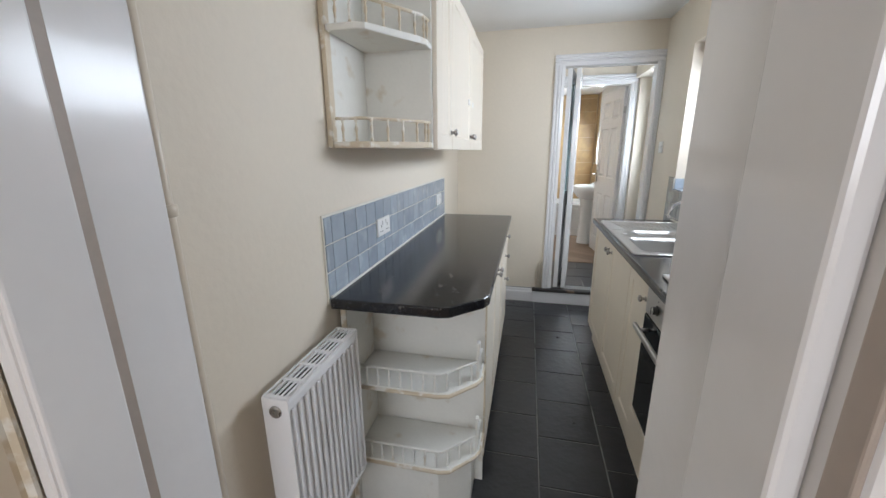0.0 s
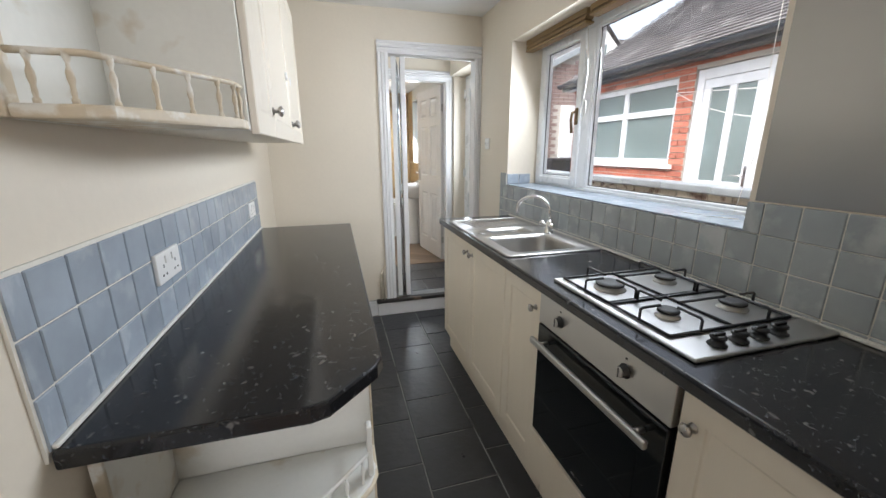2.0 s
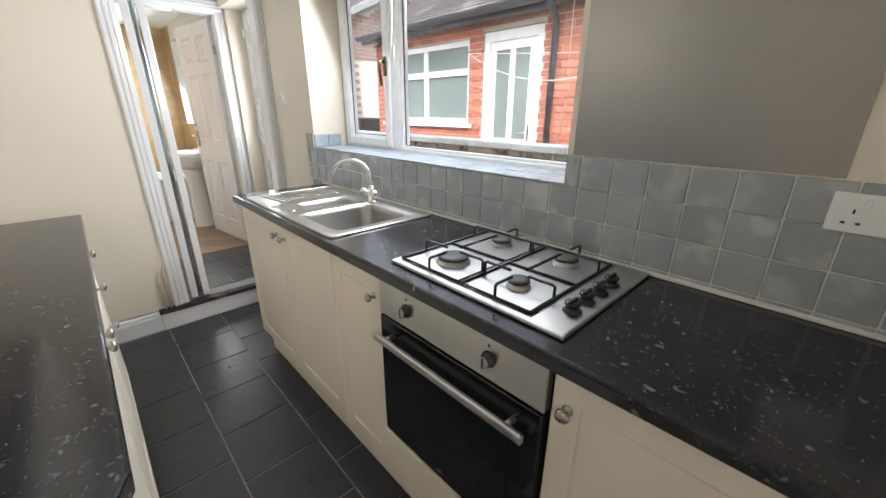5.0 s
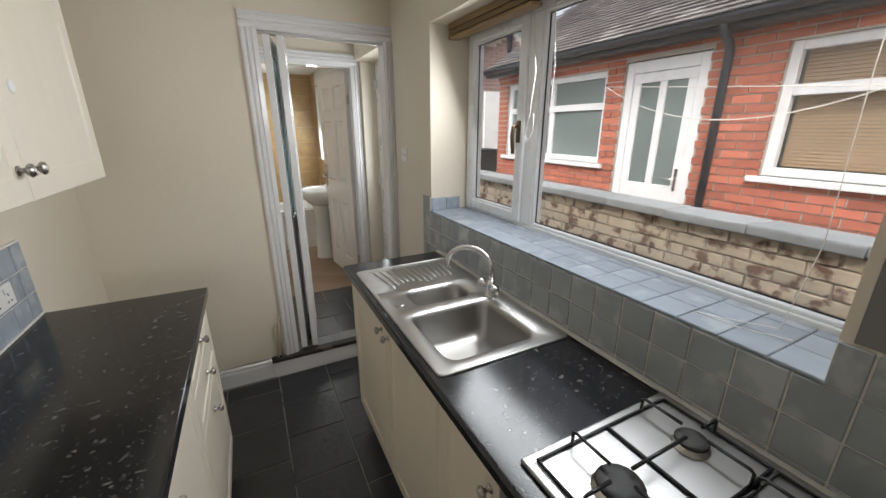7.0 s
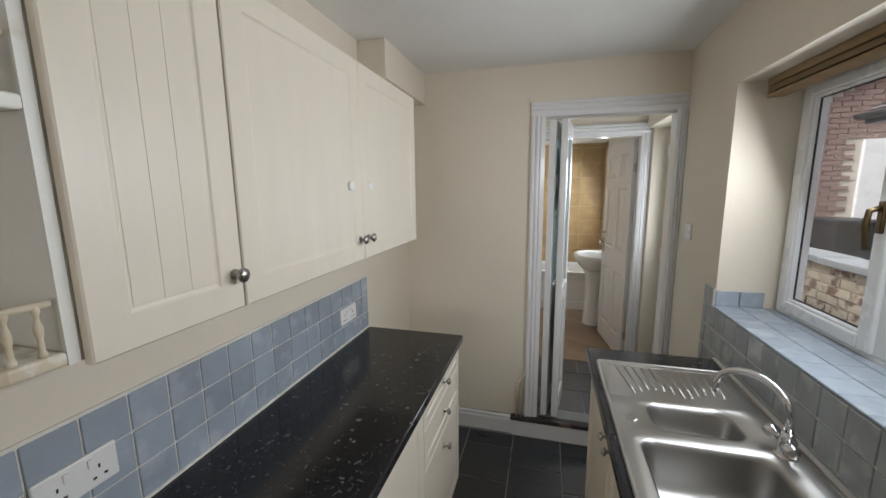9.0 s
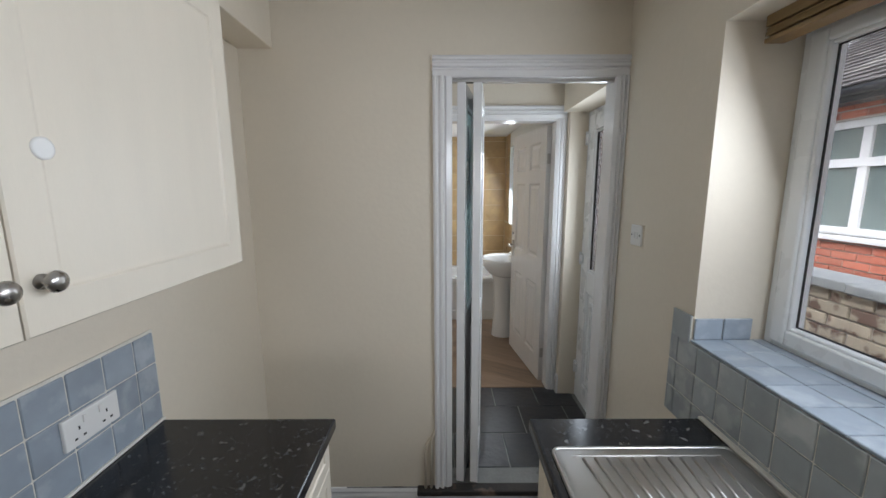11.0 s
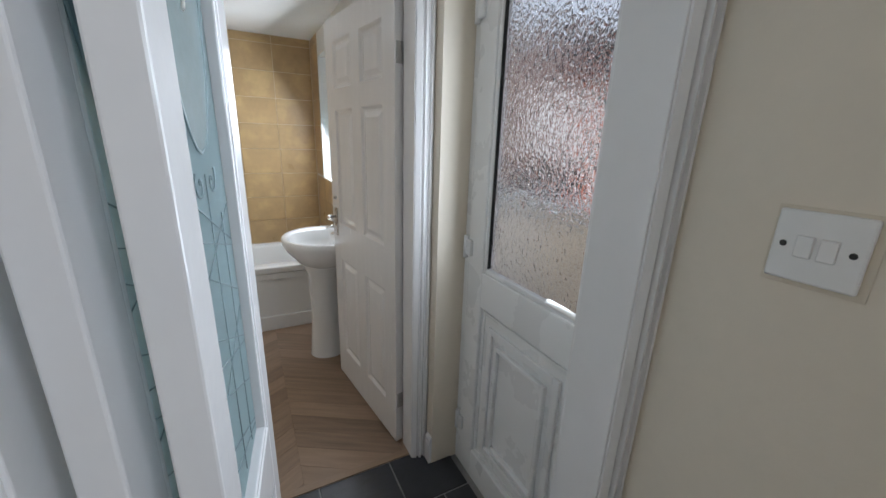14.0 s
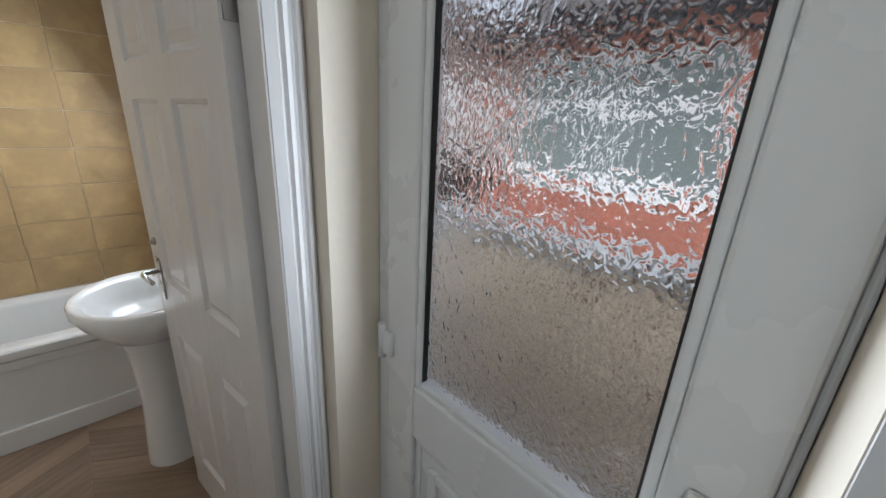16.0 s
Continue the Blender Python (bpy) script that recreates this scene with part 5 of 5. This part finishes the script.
for b in ((5.641, 5.651, ZL, 2.234), (6.352, 6.399, ZL, 2.234), (5.650, 6.352, 2.195, 2.234), (5.650, 6.352, ZL, 0.198)):
    box(bm, XD + 0.004, XD + 0.07, *b, bev=0.004)
part("door_frame", bm, UPVC, bd)
bm = bmesh.new()
GY0, GY1, GZ0, GZ1 = 5.752, 6.248, 1.150, 2.095
S0, S1 = 5.652, 6.350
for b in ((S0, GY0, DZ0, DZ1), (GY1, S1, DZ0, DZ1), (GY0, GY1, GZ1, DZ1), (GY0, GY1, 1.005, GZ0), (GY0, GY1, DZ0, 0.315)):
    box(bm, XD - 0.008, XD + 0.05, *b, bev=0.006)
part("leaf_frame", bm, UPVC, bd)
bm = bmesh.new()
for b in ((GY0, GY0 + 0.018, GZ0, GZ1), (GY1 - 0.018, GY1, GZ0, GZ1), (GY0 + 0.018, GY1 - 0.018, GZ0, GZ0 + 0.018), (GY0 + 0.018, GY1 - 0.018, GZ1 - 0.018, GZ1)):
    box(bm, XD - 0.003, XD + 0.02, *b, bev=0.005)
part("glazing_bead", bm, UPVC, bd)
bm = bmesh.new()
for b in ((GY0 + 0.017, GY0 + 0.022, GZ0 + 0.017, GZ1 - 0.017), (GY1 - 0.022, GY1 - 0.017, GZ0 + 0.017, GZ1 - 0.017)):
    box(bm, XD + 0.004, XD + 0.016, *b)
part("gasket", bm, DARKP, bd)
p_ = part("pane", one(XD + 0.016, XD + 0.022, GY0 + 0.01, GY1 - 0.01, GZ0 + 0.01, GZ1 - 0.01), RIPPLE, bd, "rippled obscure glass")
p_.visible_shadow = False
lp = part("lower_panel", one(XD + 0.008, XD + 0.03, GY0, GY1, 0.312, 1.008), UPVC, bd)
for ins, d, w in ((0.010, 0.007, 0.014), (0.058, 0.013, 0.026), (0.112, 0.018, 0.016)):
    bm = bmesh.new()
    a0, a1, b0, b1 = GY0 + ins, GY1 - ins, 0.315 + ins, 1.005 - ins
    for b in ((a0, a0 + w, b0, b1), (a1 - w, a1, b0, b1), (a0 + w, a1 - w, b0, b0 + w), (a0 + w, a1 - w, b1 - w, b1)):
        box(bm, XD + 0.008 - d, XD + 0.009, *b, bev=0.004)
    part("panel_moulding", bm, UPVC, lp)
for z in (0.40, 1.225, 2.055):
    hg = part("hinge", one(XD - 0.022, XD - 0.006, 6.318, 6.352, z - 0.032, z + 0.032, bev=0.005), UPVC, bd)
    part("hinge_knuckle", turned(bmesh.new(), (XD - 0.016, 6.358, z - 0.045), (0, 0, 1), ((0, 0.010), (0.09, 0.010)), 10), UPVC, hg)
hp_ = part("handle_plate", one(XD - 0.018, XD - 0.008, 5.690, 5.722, 1.08, 1.322, bev=0.007), PLASTIC, bd)
part("lever", tube(bmesh.new(), ((XD - 0.015, 5.706, 1.205), (XD - 0.055, 5.706, 1.205), (XD - 0.062, 5.720, 1.205), (XD - 0.060, 5.78, 1.207), (XD - 0.055, 5.845, 1.203)), 0.010, 10), PLASTIC, hp_, "white lever handle")
part("lock", turned(bmesh.new(), (XD - 0.018, 5.706, 1.13), (-1, 0, 0), ((0, 0.011), (0.002, 0.010), (0.0025, 0.003)), 12), PEWTER, hp_)

# ---- six-panel bathroom door ----
A, B = Vector((1.112, 6.592)), Vector((1.006, 7.332))
L = (B - A).length
d6 = thing("panel_door", (0, 0, 0), "white six-panel bathroom door standing open", "door", m=pose(A.x, A.y, ZL + 0.008, 0, 0, math.degrees(math.atan2(B.y - A.y, B.x - A.x))))
H = 2.02
bm = bmesh.new()
cols = ((0.105, L / 2 - 0.05), (L / 2 + 0.05, L - 0.105))
rows = ((0.19, 0.79), (1.00, 1.60), (1.70, 1.915))
xs = [0, cols[0][0], cols[0][1], cols[1][0], cols[1][1], L]
zs_ = [0, 0.19, 0.79, 1.00, 1.60, 1.70, 1.915, H]
for i in range(5):
    for j in range(7):
        if i in (1, 3) and j in (1, 3, 5):
            continue
        box(bm, xs[i], xs[i + 1], -0.019, 0.019, zs_[j], zs_[j + 1])
part("frame", bm, DOORW, d6)
for x0, x1 in cols:
    for z0, z1 in rows:
        bm = bmesh.new()
        loops = []
        for s in (-1, 1):
            lp_ = []
            for ins, dep in ((0, 0.019), (0.012, 0.008), (0.022, 0.008), (0.045, 0.0165)):
                lp_.append([bm.verts.new(p) for p in ((x0 + ins, s * dep, z0 + ins), (x1 - ins, s * dep, z0 + ins), (x1 - ins, s * dep, z1 - ins), (x0 + ins, s * dep, z1 - ins))])
            for a, b in zip(lp_, lp_[1:]):
                for i in range(4):
                    bm.faces.new((a[i], a[(i + 1) % 4], b[(i + 1) % 4], b[i]))
            bm.faces.new(lp_[-1])
        bmesh.ops.recalc_face_normals(bm, faces=bm.faces)
        part("raised_panel", bm, DOORW, d6)
pl = part("handle_plate", one(L - 0.075, L - 0.035, 0.019, 0.024, 0.92, 1.08, bev=0.002), PEWTER, d6, "dark metal handle plate")
part("lever", tube(bmesh.new(), ((L - 0.055, 0.022, 1.03), (L - 0.055, 0.07, 1.03), (L - 0.075, 0.075, 1.03), (L - 0.16, 0.072, 1.028)), 0.008, 8), CHROME, pl)
part("snib", turned(bmesh.new(), (L - 0.055, 0.019, 1.14), (0, 1, 0), ((0, 0.014), (0.006, 0.014), (0.012, 0.008), (0.014, 0.003)), 12), PEWTER, d6)
for z in (0.24, 1.78):
    part("hinge", one(-0.006, 0.003, -0.024, 0.012, z - 0.038, z + 0.038), STEEL, d6)

# ---- bathroom ----
bt = thing("bath", (0.2, 8.45, ZL), "white acrylic bath with a plain side panel", "bath")
bz = 0.665
bm = bmesh.new()
bowl(bm, (-0.648, 1.158, 8.075, 8.795), (-0.50, 1.06, 8.165, 8.70), 0.12, 0.38, bz)
bmesh.ops.recalc_face_normals(bm, faces=bm.faces)
part("tub", bm, BATHW, bt)
part("rim_edge", one(-0.648, 1.158, 8.060, 8.0765, bz - 0.045, bz, bev=0.006), BATHW, bt)
part("side_panel", one(-0.648, 1.158, 8.085, 8.10, ZL, bz - 0.03), BATHW, bt)
part("panel_band", one(-0.648, 1.158, 8.066, 8.086, ZL, ZL + 0.115, bev=0.006), BATHW, bt)
part("panel_lip", one(-0.648, 1.158, 8.072, 8.086, bz - 0.10, bz - 0.052, bev=0.005), BATHW, bt)
part("screen_rail", one(-0.55, -0.05, 8.12, 8.135, bz, bz + 0.018, bev=0.003), CHROME, bt)

ba = thing("basin", (0.93, 7.6, ZL), "white ceramic pedestal basin with chrome taps", "basin")


def oval_ring(bm, cx, cy, rx, ry, z, flat, k=28):
    ring = []
    for i in range(k):
        a = 2 * math.pi * i / k
        x = cx + rx * math.cos(a)
        ring.append(bm.verts.new((min(x, flat), cy + ry * math.sin(a) * (1.0 if math.cos(a) < 0.3 else 1.05), z)))
    return ring


bm = bmesh.new()
cx, cy = 0.97, 7.60
loops = [oval_ring(bm, cx, cy, rx, ry, z, BX - 0.004) for rx, ry, z in ((0.10, 0.10, 0.80), (0.17, 0.19, 0.84), (0.235, 0.255, 0.92), (0.258, 0.275, 0.965), (0.258, 0.275, 0.995), (0.250, 0.268, 1.003), (0.225, 0.240, 0.998))]
loops += [oval_ring(bm, cx - 0.03, cy, rx, ry, z, 1.04) for rx, ry, z in ((0.185, 0.20, 0.985), (0.16, 0.18, 0.93), (0.10, 0.12, 0.885), (0.03, 0.03, 0.875))]
for a, b in zip(loops, loops[1:]):
    for i in range(28):
        f = bm.faces.new((a[i], a[(i + 1) % 28], b[(i + 1) % 28], b[i]))
        f.smooth = True
bm.faces.new(loops[-1])
bm.faces.new(loops[0][::-1])
part("bowl", bm, CERAM, ba)
bm = bmesh.new()
loops = [oval_ring(bm, 0.955, 7.60, rx, ry, z, 1.06, 20) for rx, ry, z in ((0.115, 0.105, ZL), (0.112, 0.10, ZL + 0.03), (0.088, 0.08, 0.5), (0.10, 0.095, 0.75), (0.14, 0.14, 0.86))]
for a, b in zip(loops, loops[1:]):
    for i in range(20):
        f = bm.faces.new((a[i], a[(i + 1) % 20], b[(i + 1) % 20], b[i]))
        f.smooth = True
part("pedestal", bm, CERAM, ba)
for dy in (-0.09, 0.09):
    t_ = part("tap", turned(bmesh.new(), (1.085, cy + dy, 0.998), (0, 0, 1), ((0, 0.020), (0.01, 0.015), (0.045, 0.014), (0.055, 0.022), (0.075, 0.022), (0.08, 0.01))), CHROME, ba)
    part("spout", tube(bmesh.new(), ((1.085, cy + dy, 1.03), (1.04, cy + dy, 1.035), (1.005, cy + dy, 1.022)), 0.010, 8), CHROME, t_)

wc = thing("toilet", (0.10, 7.25, ZL), "white ceramic toilet with its lid down", "toilet")
bm = bmesh.new()
loops = [oval_ring(bm, 0.05, 7.30, rx, ry, z, 9, 24) for rx, ry, z in ((0.13, 0.12, ZL), (0.12, 0.11, ZL + 0.12), (0.19, 0.15, ZL + 0.28), (0.235, 0.18, ZL + 0.38), (0.24, 0.185, ZL + 0.40))]
for a, b in zip(loops, loops[1:]):
    for i in range(24):
        f = bm.faces.new((a[i], a[(i + 1) % 24], b[(i + 1) % 24], b[i]))
        f.smooth = True
bm.faces.new(loops[-1])
part("pan", bm, CERAM, wc)
bm = bmesh.new()
loops = [oval_ring(bm, 0.05, 7.30, rx, ry, z, 9, 24) for rx, ry, z in ((0.235, 0.185, ZL + 0.402), (0.25, 0.195, ZL + 0.408), (0.25, 0.195, ZL + 0.428), (0.235, 0.18, ZL + 0.437))]
for a, b in zip(loops, loops[1:]):
    for i in range(24):
        bm.faces.new((a[i], a[(i + 1) % 24], b[(i + 1) % 24], b[i]))
bm.faces.new(loops[-1])
part("seat_lid", bm, PLASTIC, wc)
part("cistern", one(-0.40, -0.21, 7.10, 7.50, ZL + 0.38, ZL + 0.76, bev=0.02), CERAM, wc)

bw = thing("window_2", (BX + 0.1, 8.18, 1.3), "white framed bathroom window with frosted glass", "window", kind="structure")
bm = bmesh.new()
for b in ((7.862, 7.92, 1.282, 2.218), (8.44, 8.498, 1.282, 2.218), (7.92, 8.44, 1.282, 1.34), (7.92, 8.44, 2.16, 2.218)):
    box(bm, BX + 0.10, BX + 0.16, *b, bev=0.005)
part("window_frame", bm, UPVC, bw)
p_ = part("pane", one(BX + 0.125, BX + 0.13, 7.91, 8.45, 1.33, 2.17), FROST, bw)
p_.visible_shadow = False
cl_ = thing("ceiling_light", (0.12, 7.6, 2.39), "lit round white bathroom ceiling light", "ceiling light")
part("rim", turned(bmesh.new(), (0.12, 7.6, 2.388), (0, 0, -1), ((0, 0.11), (0.02, 0.11), (0.024, 0.10)), 24), PLASTIC, cl_)
part("diffuser", turned(bmesh.new(), (0.12, 7.6, 2.365), (0, 0, -1), ((0, 0.10), (0.008, 0.095), (0.012, 0.06)), 24), LIT, cl_)

lh = thing("lamp_holder", (0.77, 6.2, 2.455), "small white batten lamp holder on the lobby ceiling", "lamp holder")
part("base", turned(bmesh.new(), (0.77, 6.2, 2.4555), (0, 0, -1), ((0, 0.042), (0.012, 0.040), (0.018, 0.024), (0.020, 0.020)), 20), PLASTIC, lh)
part("holder", turned(bmesh.new(), (0.77, 6.2, 2.437), (0, 0, -1), ((0, 0.018), (0.03, 0.017), (0.035, 0.021), (0.045, 0.020)), 16), PLASTIC, lh)

# ---- floor slates ----
SL = mesh_of("tile", one(-0.1575, 0.1575, -0.1575, 0.1575, -0.02, 0.0, bev=0.002, seg=1), SLATE)


def lay(parent, x0, x1, y0, y1, z, ox, oy, rows_along_y):
    """Slates in half bond, cut at the edges."""
    p = 0.321
    for i in range(-2, 12):
        for j in range(-2, 16):
            if rows_along_y:
                cx, cy_ = ox + i * p, oy + j * p + (p / 2 if i % 2 else 0)
            else:
                cx, cy_ = ox + i * p + (p / 2 if j % 2 else 0), oy + j * 0.305
            hy = 0.1575 if rows_along_y else 0.1495
            a, b, c, d = max(cx - 0.1575, x0), min(cx + 0.1575, x1), max(cy_ - hy, y0), min(cy_ + hy, y1)
            if b - a < 0.02 or d - c < 0.02:
                continue
            o = piece("tile", SL, parent, ((a + b) / 2, (c + d) / 2, z + random.uniform(-0.0006, 0.0006)))
            o.scale = ((b - a) / 0.315, (d - c) / 0.315, 1)


lay(floor, XL + 0.03, 1.14, 2.0, YE - 0.034, 0.0, 0.365, 3.71, True)
lay(lobby_floor, -0.09, XR + 0.15, YE + 0.002, YB + 0.015, ZL, 0.86, 6.385, False)

# ---- chevron planks ----
def clipped(poly, keep, limit):
    """The part of a plan polygon with keep * y >= keep * limit."""
    out = []
    for p, q in zip(poly, poly[1:] + poly[:1]):
        a, b = keep * (p[1] - limit), keep * (q[1] - limit)
        if a >= 0:
            out.append(p)
        if a * b < 0:
            t = a / (a - b)
            out.append((p[0] + (q[0] - p[0]) * t, limit))
    return out


CW, PL, RISE, RIDGE = 0.46, 0.124, 0.27, 0.645
for c in range(-3, 2):
    x0_, x1_ = max(RIDGE + c * CW, -0.648), min(RIDGE + (c + 1) * CW, BX - 0.002) - 0.0015
    up = 1 if c % 2 else -1
    for r in range(-3, 17):
        y = 6.40 + r * PL - (RISE if up < 0 else 0) + RISE
        ya, yb = [y + up * RISE * (x - RIDGE - c * CW) / CW - (RISE if up > 0 else 0) for x in (x0_, x1_)]
        plan = [(x0_, ya), (x1_, yb), (x1_, yb + PL - 0.0015), (x0_, ya + PL - 0.0015)]
        plan = clipped(clipped(plan, 1, YB + 0.052), -1, 8.09)
        if len(plan) < 3:
            continue
        mx, my = sum(p[0] for p in plan) / len(plan), sum(p[1] for p in plan) / len(plan)
        bm = prism(bmesh.new(), [(px - mx, py - my) for px, py in plan], -0.006, 0)
        spin = math.atan2(RISE * up, CW)
        for vert in bm.verts:
            vert.co = Matrix.Rotation(-spin, 3, "Z") @ vert.co
        piece("plank", mesh_of("plank", bm, OAK), bath_floor, (mx, my, ZL + 0.002), math.degrees(spin))
solid("threshold", one(0.335, 1.125, YB + 0.016, YB + 0.05, ZL - 0.002, ZL + 0.006, bev=0.002), OAK, "brown door threshold strip", "threshold", "structure")

# ---- wall tiles ----
WTILE = 0.0995


def tile_mesh(w, h, m, t=0.009):
    """A glazed tile with softened edges, lying in the yz plane and proud along +x."""
    return mesh_of("tile", one(0, t, -w / 2, w / 2, -h / 2, h / 2, bev=0.002, seg=1), m)


def tile_wall(parent, me, x, s, y0, y1, z0, z1, p, q, off=0.0):
    """Rows of tiles on the plane x facing s; pieces are scaled at the cut edges."""
    j = 0
    z = z0
    while z < z1 - 0.01:
        y = y0 - off
        while y < y1 - 0.008:
            a, b = max(y, y0), min(y + p, y1)
            if b - a > 0.012:
                c, d = z, min(z + q, z1)
                o = piece("tile", me, parent, (x, (a + b) / 2, (c + d) / 2), 0 if s > 0 else 180, 0)
                o.scale = (1, (b - a - 0.0042) / (p - 0.0042), (d - c - 0.0042) / (q - 0.0042))
            y += p
        z += q
        j += 1


tb = tile_mesh(WTILE - 0.0042, WTILE - 0.0042, TILEB)
tg = tile_mesh(WTILE - 0.0042, WTILE - 0.0042, TILEG)
lt = solid("tile_backing_west", one(XL + 0.0002, XL + 0.006, 2.893, 4.815, WT - 0.02, 1.294), GROUT, "blue-grey glazed tile splashback", "tiles", "structure")
tile_wall(lt, tb, XL + 0.001, 1, 2.897, 4.812, WT - 0.006, 1.289, WTILE, 0.0995, 0.051)
rt = solid("tile_backing_east", one(XR - 0.006, XR - 0.0002, YS, 5.0, WT - 0.04, 1.205), GROUT, "grey glazed tile splashback under the window", "tiles", "structure")
tile_wall(rt, tg, XR - 0.001, -1, YS + 0.01, 5.0, 0.914, 1.2105, WTILE, 0.0988, 0.10)
rb = bmesh.new()
box(rb, XR - 0.006, XR - 0.0002, YS, 3.118, 1.205, 1.306)
box(rb, XR - 0.006, XR - 0.0002, 4.902, 5.0, 1.205, 1.294)
r2 = solid("tile_backing_window", rb, GROUT, "top row of grey glazed tiles beside the window", "tiles", "structure")
tile_wall(r2, tg, XR - 0.001, -1, YS + 0.01, 3.119, 1.2105, 1.3065, WTILE, 0.096, 0.10)
tile_wall(r2, tg, XR - 0.001, -1, 4.901, 5.0, 1.2105, 1.293, WTILE, 0.0825, 0)
sillb = solid("sill", one(XR, XW, 3.121, 4.899, 1.206, 1.212), GROUT, "blue-grey tiled window sill", "sill", "structure")
st_m = mesh_of("tile", one(-0.0483, 0.0483, -0.0483, 0.0483, 0, 0.009, bev=0.002, seg=1), TILEB)
for i in range(18):
    y = 4.90 - 0.0497 - i * 0.0994
    for x, w in ((XR + 0.044, 0.105), (XR + 0.146, 0.099), (XR + 0.216, 0.040)):
        o = piece("tile", st_m, sillb, (x, y, 1.211))
        o.scale = (w / 0.0995, 1, 1)
for k, x in enumerate((XR + 0.047, XR + 0.143)):
    o = piece("tile", mesh_of("tile", one(-0.046, 0.046, -0.008, 0, 0, 0.072, bev=0.002, seg=1), TILEB), sillb, (x, 4.8995, 1.2205))

to = tile_mesh(0.298, 0.2045, TILEO, 0.003)
tile_wall(bath_e, tile_mesh(0.298, 0.2045, TILEO, 0.003), BX - 0.001, -1, 7.86, BY - 0.008, 0.67, 1.275, 0.30, 0.207)
tile_wall(bath_e, tile_mesh(0.298, 0.2045, TILEO, 0.003), BX - 0.001, -1, 8.505, BY - 0.008, 1.291, 2.39, 0.30, 0.207)
for j in range(9):
    for i in range(7):
        x1_ = BX - 0.008 - i * 0.30
        x0_ = max(x1_ - 0.30, -0.65)
        z = 0.67 + j * 0.207
        z1_ = min(z + 0.207, 2.388)
        if x1_ - x0_ < 0.02 or z1_ - z < 0.02:
            continue
        o = piece("tile", to, bath_n, ((x0_ + x1_) / 2, BY - 0.0005, (z + z1_) / 2), -90)
        o.scale = (1, (x1_ - x0_ - 0.003) / 0.298, (z1_ - z - 0.003) / 0.2045)
